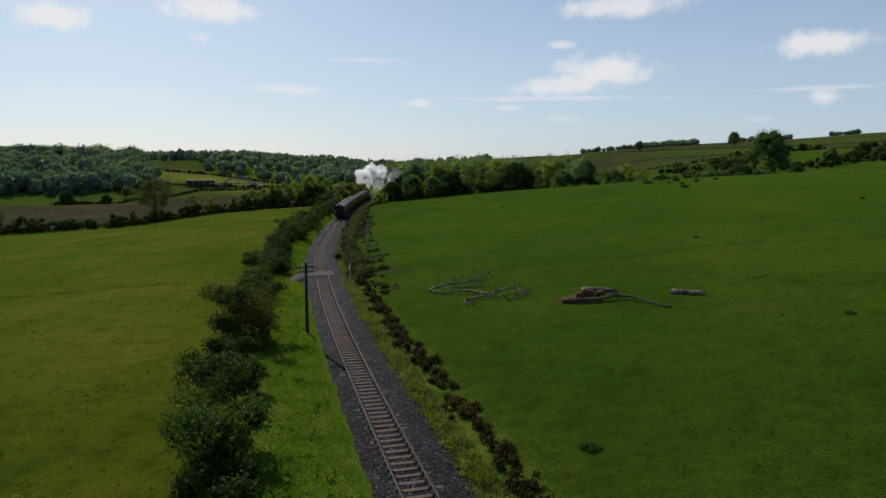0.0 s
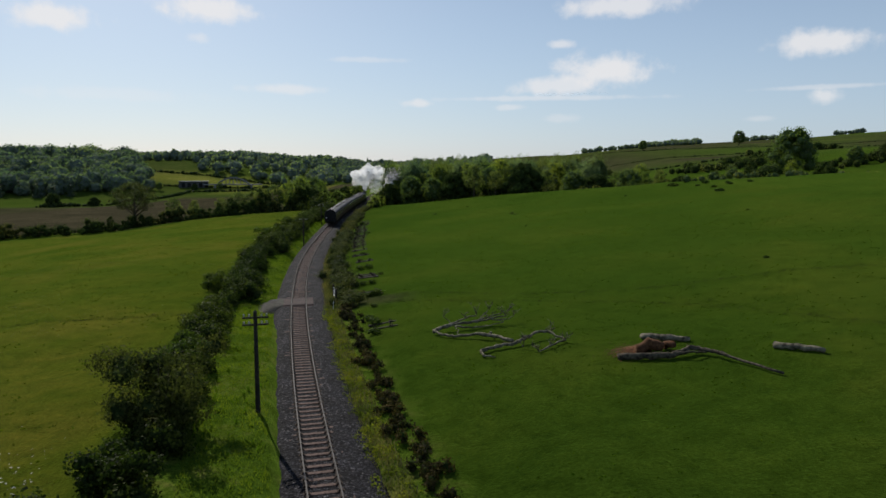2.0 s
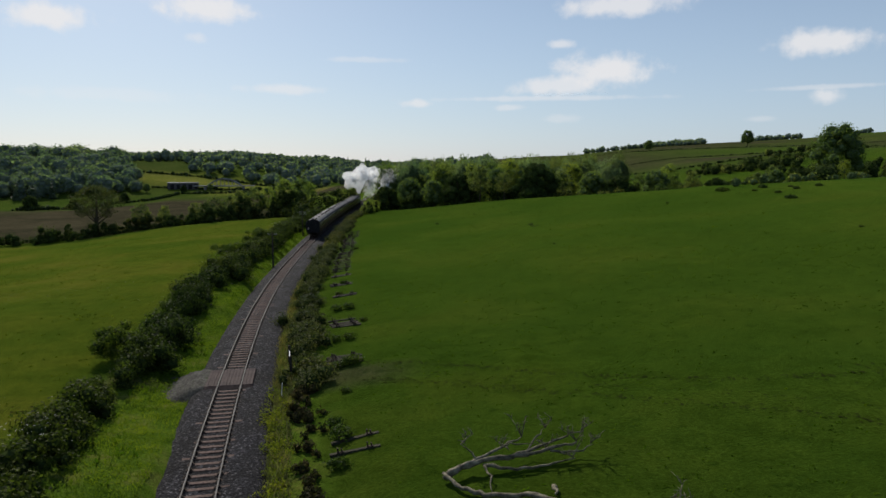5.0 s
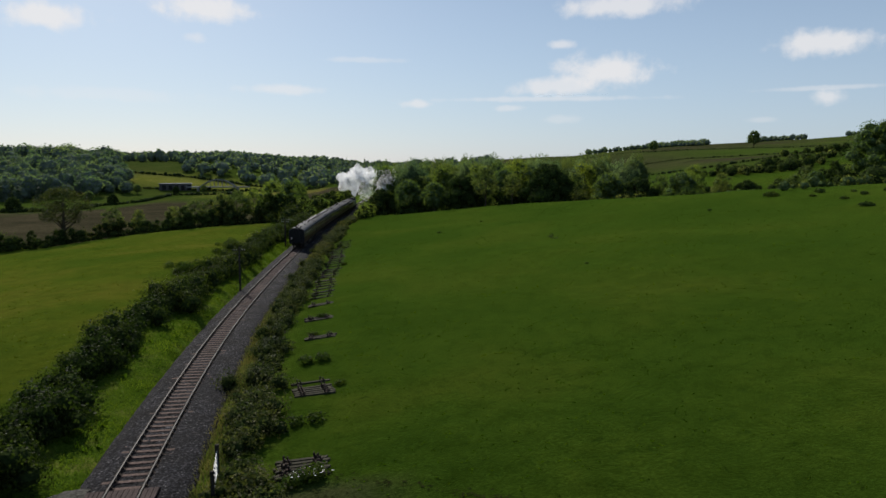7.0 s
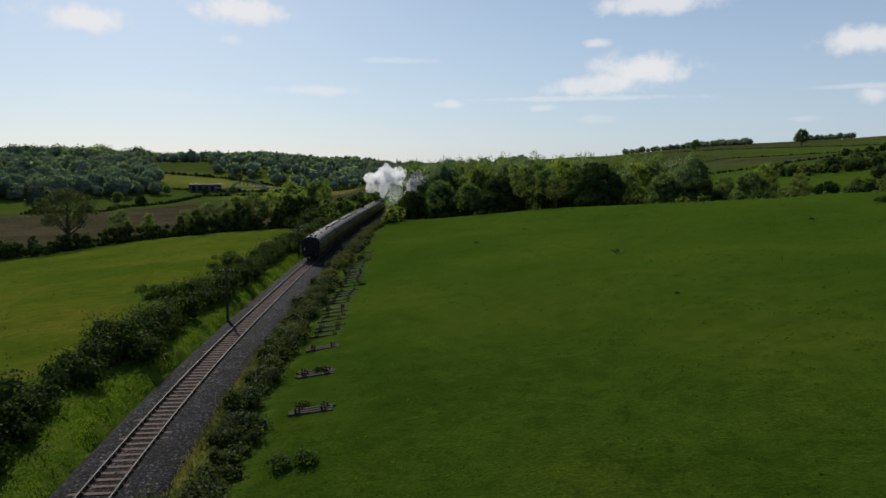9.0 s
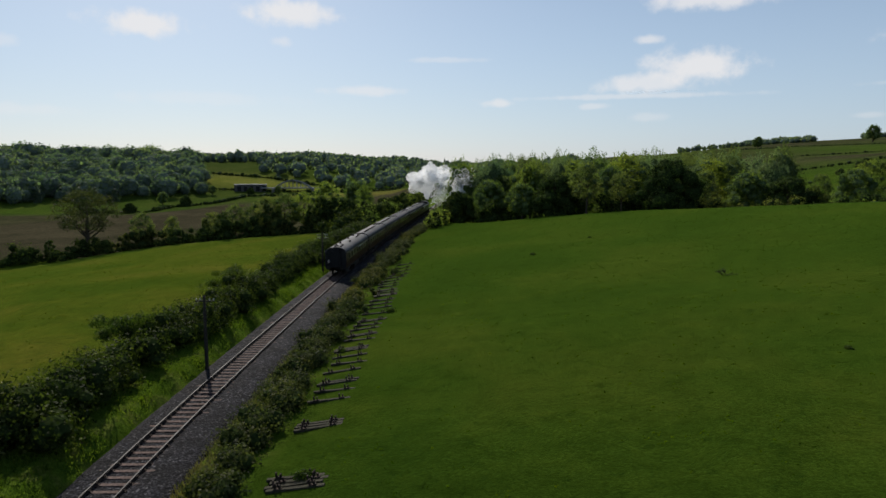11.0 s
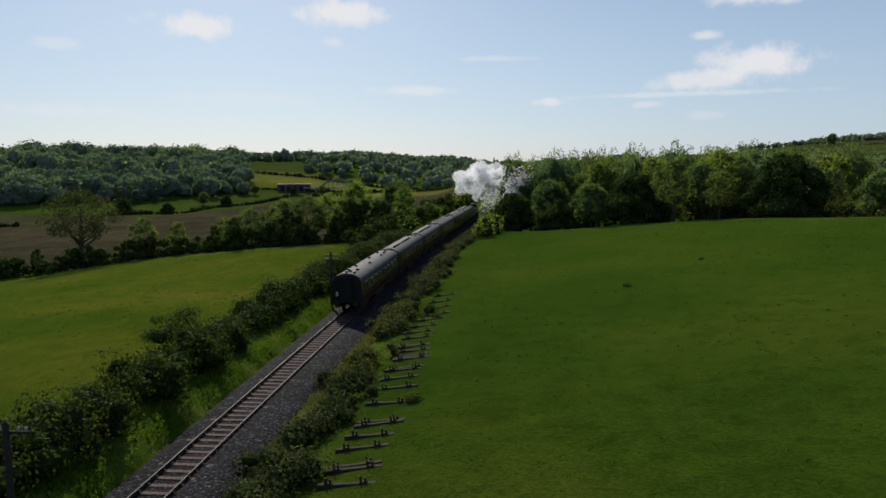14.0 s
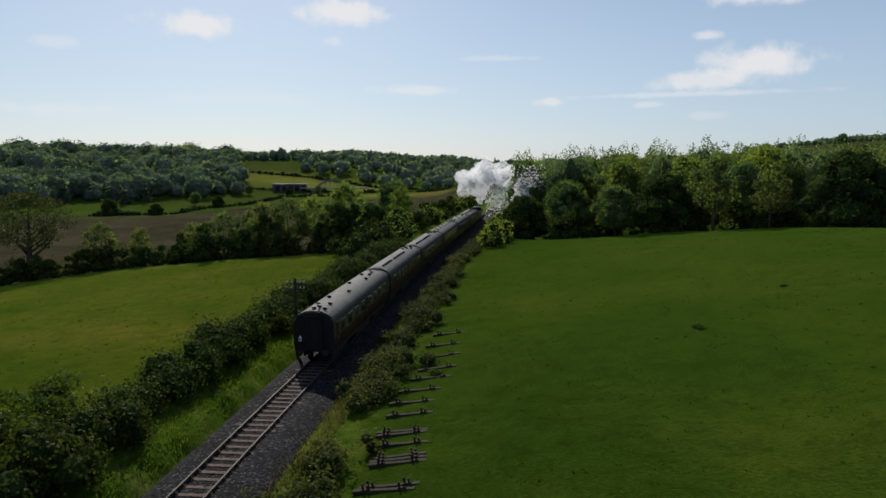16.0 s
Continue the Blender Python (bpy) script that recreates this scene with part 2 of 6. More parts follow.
# ---- ground ----
def grass_material():
    m, t, b = material("meadow", 1.0, 0.0, 0.0)
    b.inputs["Sheen Roughness"].default_value = 0.35
    b.inputs["Sheen Tint"].default_value = (0.37, 0.60, 0.06, 1)
    pos = "Object"
    fine = noise_node(t, 6.0, 6, 0.7, pos)
    mid = noise_node(t, 0.55, 5, 0.65, pos)
    broad = noise_node(t, 0.045, 4, 0.6, pos)
    pasture = ramp(t, broad, (0.36, (0.0146, 0.0318, 0.0036)), (0.5, (0.0208, 0.0390, 0.0044)), (0.64, (0.0315, 0.0455, 0.0058)))
    hay = ramp(t, broad, (0.36, (0.030, 0.045, 0.0046)), (0.5, (0.048, 0.057, 0.0064)), (0.64, (0.074, 0.067, 0.0105)))
    verge = ramp(t, mid, (0.34, (0.034, 0.064, 0.007)), (0.5, (0.052, 0.086, 0.010)), (0.68, (0.082, 0.090, 0.024)))
    soil = ramp(t, broad, (0.36, (0.036, 0.034, 0.021)), (0.64, (0.060, 0.053, 0.033)))
    a = t.nodes.new("ShaderNodeAttribute")
    a.attribute_name = "land"
    s = t.nodes.new("ShaderNodeSeparateColor")
    t.links.new(a.outputs["Color"], s.inputs[0])
    # the downy sheen of the sward, none on bare soil
    down = t.nodes.new("ShaderNodeMath")
    down.operation = "MULTIPLY_ADD"
    t.links.new(s.outputs[1], down.inputs[0])
    down.inputs[1].default_value = -0.26
    down.inputs[2].default_value = 0.26
    t.links.new(down.outputs[0], b.inputs["Sheen Weight"])
    c = mix(t, s.outputs[0], pasture, hay)
    c = mix(t, s.outputs[2], c, verge)
    c = mix(t, s.outputs[1], c, soil)
    c = mix(t, a.outputs["Alpha"], c, ramp(t, broad, (0.36, (0.105, 0.108, 0.022)), (0.64, (0.150, 0.140, 0.036))))
    c = mix(t, 1.0, c, ramp(t, mid, (0.30, (0.62, 0.66, 0.62)), (0.5, (1.0, 1.0, 1.0)), (0.72, (1.36, 1.24, 1.20))), "MULTIPLY")
    c = mix(t, 1.0, c, ramp(t, fine, (0.30, (0.45, 0.48, 0.42)), (0.70, (1.55, 1.50, 1.45))), "MULTIPLY")
    c = mix(t, 1.0, c, ramp(t, noise_node(t, 1.2, 3, 0.6, pos), (0.58, (1.0, 1.0, 1.0)), (0.70, (0.58, 0.66, 0.70))), "MULTIPLY")
    t.links.new(c, b.inputs["Base Color"])
    h = mix(t, 0.5, fine, mid)
    bump(t, b, h, 0.55, 0.25)
    return m


MEADOW = grass_material()


def stretch(a, b, step, far):
    """Grid lines: even between a and b, then ever wider out to far."""
    mid = np.arange(a, b + step / 2, step)
    out, d, p = [], step, b
    while p < far:
        d *= 1.13
        p += d
        out.append(p)
    back, d, p = [], step, a
    while p > -far:
        d *= 1.13
        p -= d
        back.append(p)
    return np.array(back[::-1] + list(mid) + out)


def field_edge_y(x):
    """The far edge of the left meadow."""
    return np.interp(x, [-220, -138, -100, -50, -20], [165, 216, 241, 247, 252])


def build_ground():
    gx, gy = stretch(-150, 110, 1.4, 4700), stretch(-20, 275, 1.5, 4700)
    X, Y = np.meshgrid(gx, gy)
    Z = ground_z(X, Y)
    U = X - line_x(Y)
    Z = Z - 0.55 * ease(-0.4, -1.4, U) * (1 - ease(-6.0, -8.0, U)) * ((Y < 90) | (Y > 97)) * (Y < 500)
    n, k = X.shape
    idx = np.arange(n * k).reshape(n, k)
    f = np.stack([idx[:-1, :-1], idx[:-1, 1:], idx[1:, 1:], idx[1:, :-1]], -1).reshape(-1, 4)
    me = mesh_np("ground", np.stack([X, Y, Z], -1).reshape(-1, 3), f, [MEADOW], smooth=True)
    dx = X - line_x(Y)
    left = ease(-9, -11, dx)
    hay = left * (1 - ease(-2, 6, Y - field_edge_y(X)))
    # fields over the valley
    mown = ease(-98, -104, X) * (1 - ease(-296, -302, X)) * ease(672, 678, Y + 0.35 * (X + 240)) * (1 - ease(738, 744, Y + 0.35 * (X + 240)))
    hay = np.maximum(hay, 0.6 * ease(900, 950, Y) * (0.5 + 0.5 * np.sin(X / 90.0 + Y / 140.0)))
    tilled = np.interp(X, [-290, -262, -236, -214, -120], [330, 400, 480, 585, 600])
    soil = ease(0, 8, Y - field_edge_y(X) - 12) * (1 - ease(-6, 6, Y - tilled)) * ease(-30, -60, dx)
    soil = np.maximum(soil, ease(255, 300, Y) * (1 - ease(480, 500, Y)) * ease(-38, -46, X) * 0.9)
    soil = np.maximum(soil, ease(-155, -148, X) * (1 - ease(-66, -58, X)) * ease(596, 604, Y) * (1 - ease(690, 700, Y)))
    soil = np.maximum(soil, 0.9 * ease(180, 200, X) * (1 - ease(330, 350, X)) * ease(520, 540, Y) * (1 - ease(640, 660, Y)))
    soil = np.maximum(soil, (0.5 + 0.45 * ease(40, 120, X)) * ease(330, 520, np.hypot(X, Y - 60)) * (0.6 + 0.4 * np.sin(X / 70.0) * np.sin(Y / 95.0)))
    soil = np.maximum(soil, 0.6 * (1 - ease(1.2, 2.6, np.abs(Y - 91.3))) * ease(-9.5, -8.0, dx) * (1 - ease(9, 14, dx)))
    verge = ease(-10, -7, dx) * (1 - ease(5.0, 6.6, dx)) * 0.9
    dry = ease(2.2, 2.8, dx) * (1 - ease(3.4, 4.2, dx)) * (Y < 300)
    mown = np.maximum(mown, 0.35 * dry)
    verge = np.maximum(verge, 0.6 * (1 - ease(0, 5, np.abs(Y - field_edge_y(X)))) * left)
    col = np.stack([hay, soil, verge, mown], -1).reshape(-1, 4).astype(np.float32)
    at = me.color_attributes.new("land", "FLOAT_COLOR", "POINT")
    at.data.foreach_set("color", col.ravel())
    return tagged(new("ground", me), "rolling green pasture and meadow with distant fields", "ground", kind="structure")


build_ground()


def build_bank(y0, y1):
    """The grassy bank along the left of the track."""
    ys = np.arange(y0, y1 + 0.25, 0.5)
    off = np.array([-1.3, -1.45, -1.6, -1.75, -1.9, -2.05, -2.2, -2.35, -2.5, -2.65, -2.85, -3.2, -3.8, -4.8, -6.0, -7.2, -8.6])
    Y = ys[:, None] + 0 * off
    edge = 0.06 * np.sin(ys * 0.9) + 0.06 * np.sin(ys * 2.3 + 1.0)
    X = line_x(Y) + off + edge[:, None] * (1 - ease(-2.6, -5.0, off))
    Z = ground_z(line_x(Y) + off, Y) + 0.02 - 0.35 * ease(-7.4, -8.6, off)
    idx = np.arange(X.size).reshape(X.shape)
    f = np.stack([idx[:-1, 1:], idx[:-1, :-1], idx[1:, :-1], idx[1:, 1:]], -1).reshape(-1, 4)
    me = mesh_np("bank", np.stack([X, Y, Z], -1).reshape(-1, 3), f, [MEADOW], smooth=True)
    col = np.tile(np.array([0.0, 0.0, 0.9, 0.0], np.float32), X.size)
    me.color_attributes.new("land", "FLOAT_COLOR", "POINT").data.foreach_set("color", col)
    tagged(new("bank", me), "grassy railway bank along the track", "bank", kind="structure")


build_bank(-20, 90)
build_bank(97, 500)

# ---- trees, bushes and hedges ----
LEAF_BROAD = leaf_material("broad_leaves", (0.034, 0.058, 0.012), (0.095, 0.126, 0.030), 0.42, 0.35, 0.06, 0.7)
LEAF_DARK = leaf_material("dark_leaves", (0.034, 0.056, 0.018), (0.092, 0.124, 0.038), 0.3)
LEAF_OLIVE = leaf_material("olive_leaves", (0.055, 0.060, 0.020), (0.120, 0.122, 0.042), 0.35)
LEAF_HEDGE = leaf_material("hedge_leaves", (0.013, 0.023, 0.006), (0.078, 0.102, 0.025), 0.36, 0.35, 0.06, 0.7)
LEAF_TREE = leaf_material("tree_leaves", (0.100, 0.135, 0.040), (0.180, 0.212, 0.072), 0.7, 0.15, 0.08, 0.75)
LEAF_BRAMBLE = leaf_material("bramble_leaves", (0.030, 0.026, 0.014), (0.080, 0.066, 0.034), 0.25)
LEAF_SCRUB = leaf_material("scrub_leaves", (0.034, 0.042, 0.015), (0.118, 0.122, 0.055), 0.35, 0.35, 0.06, 0.7)
LEAF_FRESH = leaf_material("fresh_leaves", (0.110, 0.142, 0.038), (0.185, 0.212, 0.068), 0.7, 0.15, 0.08, 0.75)
LEAF_DRY = leaf_material("dull_leaves", (0.102, 0.118, 0.044), (0.170, 0.183, 0.080), 0.65, 0.15, 0.08, 0.75)
BARK = two_scale("bark", (0.045, 0.036, 0.026), (0.11, 0.09, 0.065), 9.0, 0.8, 0.95, relief=0.03)
# very dark green paints the shade deep inside hedges, bushes and dark crowns
INNER_SHADE = two_scale("leafy_inner_shade", (0.012, 0.020, 0.006), (0.045, 0.064, 0.020), 3.5, 0.5, 1.0, relief=0.08, spec=0.0)
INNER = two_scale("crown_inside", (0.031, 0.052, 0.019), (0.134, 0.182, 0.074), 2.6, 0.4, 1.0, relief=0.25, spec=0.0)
rng = np.random.default_rng(7)


def leaves(centres, radii, count, size, r=None, flat=0.75, loose=0.5, wild=1.0):
    """Leaf quads on the skins of clumps, facing about outwards: an array of corners."""
    r = r or rng
    centres, radii = np.asarray(centres, float), np.asarray(radii, float)
    w = radii**2 / (radii**2).sum()
    pick = r.choice(len(centres), count, p=w)
    d = r.normal(size=(count, 3))
    d[:, 2] = np.where(d[:, 2] < 0, d[:, 2] * 0.7, d[:, 2])
    d /= np.linalg.norm(d, axis=1)[:, None]
    depth = 1 - 0.45 * min(1.0, wild + 0.1) * r.random(count) ** 2
    lump = 1 + wild * (0.22 * np.sin(5 * d[:, 0] + pick) * np.cos(4 * d[:, 1] + 2 * pick) + 0.10 * r.normal(size=count))
    p = centres[pick] + d * (radii[pick] * depth * lump)[:, None] * (1, 1, flat)
    nrm = d + loose * r.normal(size=(count, 3))
    nrm /= np.linalg.norm(nrm, axis=1)[:, None]
    u = np.cross(nrm, r.normal(size=(count, 3)))
    u /= np.linalg.norm(u, axis=1)[:, None] + 1e-9
    v = np.cross(nrm, u)
    s = size * (0.55 + 0.9 * r.random(count))[:, None]
    k = 0.55 + 0.3 * r.random(count)[:, None]
    return np.stack([p - u * s, p - v * s * k, p + u * s, p + v * s * k * 1.1], 1).reshape(-1, 3)


def cube_ball(n):
    """A unit ball in quads, n by n on each of six sides."""
    g = np.linspace(-1, 1, n + 1)
    out = []
    for axis in range(3):
        for sign in (-1.0, 1.0):
            for i in range(n):
                for j in range(n):
                    q = [(g[i], g[j]), (g[i + 1], g[j]), (g[i + 1], g[j + 1]), (g[i], g[j + 1])]
                    for u, v in q if sign > 0 else q[::-1]:
                        p = [0.0, 0.0, 0.0]
                        p[axis], p[(axis + 1) % 3], p[(axis + 2) % 3] = sign, u, v
                        out.append(p)
    a = np.array(out)
    return a / np.linalg.norm(a, axis=1)[:, None]


BALL = {n: cube_ball(n) for n in (2, 3, 4)}


def cores(centres, radii, n=3, flat=0.8, rough=0.16):
    """The dense insides of leafy clumps, as uneven lumps."""
    out = []
    for k, (c, q) in enumerate(zip(centres, radii)):
        d = BALL[n]
        w = 1 + rough * np.sin(7.1 * d[:, 0] + 3.3 * d[:, 1] + k) + rough * np.sin(6.3 * d[:, 1] - 5.7 * d[:, 2] + 2.1 * k) + 0.6 * rough * np.sin(11 * d[:, 2] + 9 * d[:, 0] + k)
        out.append(np.asarray(c) + d * (q * w)[:, None] * (1, 1, flat))
    return np.concatenate(out)


def crown_clumps(height, spread, base, count, r):
    """Clump centres and radii of an uneven crown."""
    c, q = [], []
    for i in range(count):
        a = i * 2.399963 + r.random() * 0.8
        h = (i + 0.5) / count
        rad = spread * (math.sin(math.pi * (0.16 + 0.80 * h)) ** 0.75) * (0.45 + 0.50 * r.random())
        z = base + (height - base) * (0.10 + 0.76 * h)
        c.append((rad * math.cos(a), rad * math.sin(a), z))
        q.append(spread * (0.30 + 0.20 * r.random()) * (1.1 - 0.30 * h))
    return np.array(c), np.array(q)


def trunk_mesh(name, height, spread, base, girth, seed, limbs=6):
    r = np.random.default_rng(seed)
    bm = bmesh.new()
    lean = r.normal(size=2) * 0.03 * height
    top = height * 0.75
    pts = [Vector((lean[0] * (k / 5) ** 1.5, lean[1] * (k / 5) ** 1.5, -0.6 + (top + 0.6) * k / 5)) for k in range(6)]
    tube(bm, pts, [girth * (1.25, 0.95, 0.8, 0.6, 0.38, 0.12)[k] for k in range(6)], 8)
    for i in range(limbs):
        a = i * 2.4 + r.random()
        z0 = base * 0.7 + (top - base * 0.7) * (i / max(limbs, 1)) * 0.8
        reach = spread * (0.55 + 0.35 * r.random())
        p0 = Vector((lean[0] * 0.3, lean[1] * 0.3, z0))
        p2 = Vector((reach * math.cos(a), reach * math.sin(a), z0 + reach * (0.55 + 0.5 * r.random())))
        p1 = p0.lerp(p2, 0.5) + Vector((0, 0, -0.08 * reach))
        g = girth * (0.42 - 0.03 * i)
        tube(bm, [p0, p1, p2], [g, g * 0.65, g * 0.15], 5)
        for k in range(2):
            q = p1.lerp(p2, 0.4 * k + 0.1)
            e = q + Vector((r.normal(), r.normal(), 0.8 + r.random())) * reach * 0.3
            tube(bm, [q, q.lerp(e, 0.5) + Vector((0, 0, 0.1)), e], [g * 0.4, g * 0.25, g * 0.06], 4)
    me = bpy.data.meshes.new(name)
    bm.to_mesh(me)
    bm.free()
    me.materials.append(BARK)
    me.polygons.foreach_set("use_smooth", np.ones(len(me.polygons), bool))
    return me


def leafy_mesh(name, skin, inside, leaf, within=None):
    """Leaves over a dense inside; by default its dark colour paints the shade there."""
    me = quads_mesh(name, np.concatenate([skin, inside]), [leaf, within or INNER_SHADE])
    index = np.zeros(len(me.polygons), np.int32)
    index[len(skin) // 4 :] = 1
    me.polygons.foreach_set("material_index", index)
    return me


class TreeKind:
    """Meshes of one kind of tree, shared by all its trees."""

    def __init__(self, name, label, leaf, height, spread, base, clumps, count, size, girth, seed, flat=0.8, core=0.62, limbs=6, tight=1.0):
        r = np.random.default_rng(seed)
        c, q = crown_clumps(height, spread, base, clumps, r)
        q = q * tight
        self.name, self.label, self.height = name, label, height
        skin = leaves(c, q, count, size, r, flat, 0.5, 0.6)
        some = slice(None, None, 1 if core > 0.6 else 2)
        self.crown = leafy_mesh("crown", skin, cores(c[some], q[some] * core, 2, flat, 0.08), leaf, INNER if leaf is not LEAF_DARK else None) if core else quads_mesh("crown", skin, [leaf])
        self.trunk = trunk_mesh("trunk", height, spread, base, girth, seed + 1, limbs)

    def plant(self, x, y, scale=1.0, turn=0.0, group="", label="", sink=0.15, wide=1.0):
        root = new(self.name)
        root.matrix_world = pose(x, y, float(ground_z(x, y)) - sink, 0, 0, turn) @ Matrix.Diagonal((scale * wide, scale * wide, scale, 1))
        new("trunk", self.trunk).parent = root
        new("crown", self.crown).parent = root
        return tagged(root, label or self.label, "tree", group)


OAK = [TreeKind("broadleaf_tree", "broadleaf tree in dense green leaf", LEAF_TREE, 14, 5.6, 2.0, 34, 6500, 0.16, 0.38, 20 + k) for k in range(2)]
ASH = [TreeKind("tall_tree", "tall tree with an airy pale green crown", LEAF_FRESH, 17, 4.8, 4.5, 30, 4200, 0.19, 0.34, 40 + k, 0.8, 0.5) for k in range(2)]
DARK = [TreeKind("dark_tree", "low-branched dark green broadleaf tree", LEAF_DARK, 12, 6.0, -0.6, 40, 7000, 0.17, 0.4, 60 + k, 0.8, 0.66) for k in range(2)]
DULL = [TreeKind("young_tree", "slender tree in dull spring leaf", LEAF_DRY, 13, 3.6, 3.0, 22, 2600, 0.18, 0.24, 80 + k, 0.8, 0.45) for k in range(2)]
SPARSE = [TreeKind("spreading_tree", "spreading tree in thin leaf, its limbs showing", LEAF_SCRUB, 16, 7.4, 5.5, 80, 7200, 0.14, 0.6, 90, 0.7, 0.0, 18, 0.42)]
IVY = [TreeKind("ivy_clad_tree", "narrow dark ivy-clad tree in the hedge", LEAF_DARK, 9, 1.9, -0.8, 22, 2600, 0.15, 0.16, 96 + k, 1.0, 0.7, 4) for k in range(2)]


def hedge(name, points, width, height, mat, per_metre, size, label, seed, wander=0.5, flat=0.85, uneven=1.0):
    """One length of hedge, a run of uneven leafy clumps."""
    r = np.random.default_rng(seed)
    pts = np.array(points, float)
    seg = np.hypot(*np.diff(pts, axis=0).T)
    s = np.concatenate([[0], np.cumsum(seg)])
    n = max(3, int(s[-1] * 2.2))
    at = np.sort(r.random(n)) * s[-1]
    cx, cy = np.interp(at, s, pts[:, 0]), np.interp(at, s, pts[:, 1])
    wave = 1 + uneven * (0.35 * np.sin(at * 0.35 + seed) + 0.2 * np.sin(at * 0.93 + 2 * seed))
    cx, cy = cx + (wander + 0.10 * width) * r.normal(size=n), cy + wander * r.normal(size=n)
    q = 0.5 * width * (0.40 + 0.36 * r.random(n)) * np.clip(wave, 0.6, 1.5) ** 0.5
    cz = ground_z(cx, cy) + height * (0.30 + 0.38 * r.random(n)) * np.clip(wave, 0.5, 1.4)
    low = np.stack([cx + 0.12 * width * r.normal(size=n), cy, ground_z(cx, cy) + q * 0.5], -1)
    c = np.concatenate([np.stack([cx, cy, cz], -1), low])
    q2 = np.concatenate([q, q * 0.95])
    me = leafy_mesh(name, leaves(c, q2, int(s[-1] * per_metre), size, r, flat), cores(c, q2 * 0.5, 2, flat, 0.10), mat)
    return tagged(new(name, me), label, "hedge", kind="stuff")


def offset_run(y0, y1, d, step=3.0):
    """Points beside the track, d metres to its right."""
    ys = np.arange(y0, y1 + step / 2, step)
    return [(float(line_x(y)) + d, float(y)) for y in ys]


for i, y0 in enumerate(range(-10, 236, 20)):
    tall = (1.0 if y0 < 50 else 1.75 if y0 < 90 else 2.1 if y0 < 130 else 2.4) + 0.15 * math.sin(i * 1.9)
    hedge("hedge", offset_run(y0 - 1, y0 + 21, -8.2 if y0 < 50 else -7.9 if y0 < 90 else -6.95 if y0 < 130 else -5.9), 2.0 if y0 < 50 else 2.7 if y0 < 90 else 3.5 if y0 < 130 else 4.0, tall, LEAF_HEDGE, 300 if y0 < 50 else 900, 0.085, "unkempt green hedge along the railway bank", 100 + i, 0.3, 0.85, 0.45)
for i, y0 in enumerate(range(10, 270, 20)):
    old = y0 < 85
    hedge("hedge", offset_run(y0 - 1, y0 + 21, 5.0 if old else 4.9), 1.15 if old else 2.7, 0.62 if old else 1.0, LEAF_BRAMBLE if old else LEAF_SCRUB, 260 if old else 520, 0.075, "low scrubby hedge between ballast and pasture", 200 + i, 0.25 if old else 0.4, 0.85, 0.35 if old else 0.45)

# ---- track ----
def stone_material():
    """Broken stones of many greys, dirty in patches."""
    m, t, b = material("ballast", 0.95, 0.0, 0.1)
    c = t.nodes.new("ShaderNodeTexCoord")
    v = t.nodes.new("ShaderNodeTexVoronoi")
    v.inputs["Scale"].default_value = 8.5
    t.links.new(c.outputs["Object"], v.inputs["Vector"])
    s = t.nodes.new("ShaderNodeSeparateColor")
    t.links.new(v.outputs["Color"], s.inputs[0])
    col = ramp(t, s.outputs[0], (0.0, (0.010, 0.010, 0.012)), (0.6, (0.032, 0.031, 0.036)), (0.88, (0.060, 0.058, 0.064)), (1.0, (0.150, 0.144, 0.146)))
    gap = ramp(t, v.outputs["Distance"], (0.25, (1, 1, 1)), (0.70, (0.15, 0.15, 0.16)))
    col = mix(t, 1.0, col, gap, "MULTIPLY")
    col = mix(t, 1.0, col, ramp(t, noise_node(t, 0.45, 4), (0.35, (0.55, 0.52, 0.50)), (0.65, (1.15, 1.15, 1.2))), "MULTIPLY")
    t.links.new(col, b.inputs["Base Color"])
    bump(t, b, gap, 0.8, 0.06)
    return m


BALLAST = stone_material()
STEEL = two_scale("rail_steel", (0.020, 0.014, 0.011), (0.055, 0.040, 0.032), 30.0, 2.0, 0.8, 0.1, relief=0)
POLISHED = two_scale("polished_railhead", (0.050, 0.044, 0.041), (0.090, 0.081, 0.077), 8.0, 0.6, 0.62, relief=0)
SLEEPER = two_scale("sleeper_timber", (0.050, 0.034, 0.029), (0.17, 0.118, 0.100), 6.0, 0.6, 0.9, relief=0.01)


def sweep(name, profile, y0, y1, step, mats, closed=True, jitter=0.0, seed=0, worn=()):
    """A profile (offset, height) swept along the line."""
    r = np.random.default_rng(seed)
    ys = np.arange(y0, y1 + step / 2, step)
    xs = line_x(ys)
    t = line_x(ys + 0.5) - line_x(ys - 0.5)
    n = np.stack([np.ones_like(t), -t], -1) / np.hypot(1, t)[:, None]
    p = np.array(profile, float)
    k = len(p)
    V = np.zeros((len(ys), k, 3))
    V[:, :, 0] = xs[:, None] + n[:, :1] * p[None, :, 0]
    V[:, :, 1] = ys[:, None] + n[:, 1:] * p[None, :, 0]
    V[:, :, 2] = p[None, :, 1]
    if jitter:
        V += jitter * r.normal(size=V.shape) * (1, 1, 0.6)
    idx = np.arange(len(ys) * k).reshape(len(ys), k)
    cols = [(j, (j + 1) % k) for j in range(k if closed else k - 1)]
    f = np.concatenate([np.stack([idx[:-1, a], idx[:-1, b], idx[1:, b], idx[1:, a]], -1) for a, b in cols])
    index = np.repeat([1 if j in worn else 0 for j in range(len(cols))], len(ys) - 1)
    return mesh_np(name, V.reshape(-1, 3), f, mats, index, smooth=not closed)


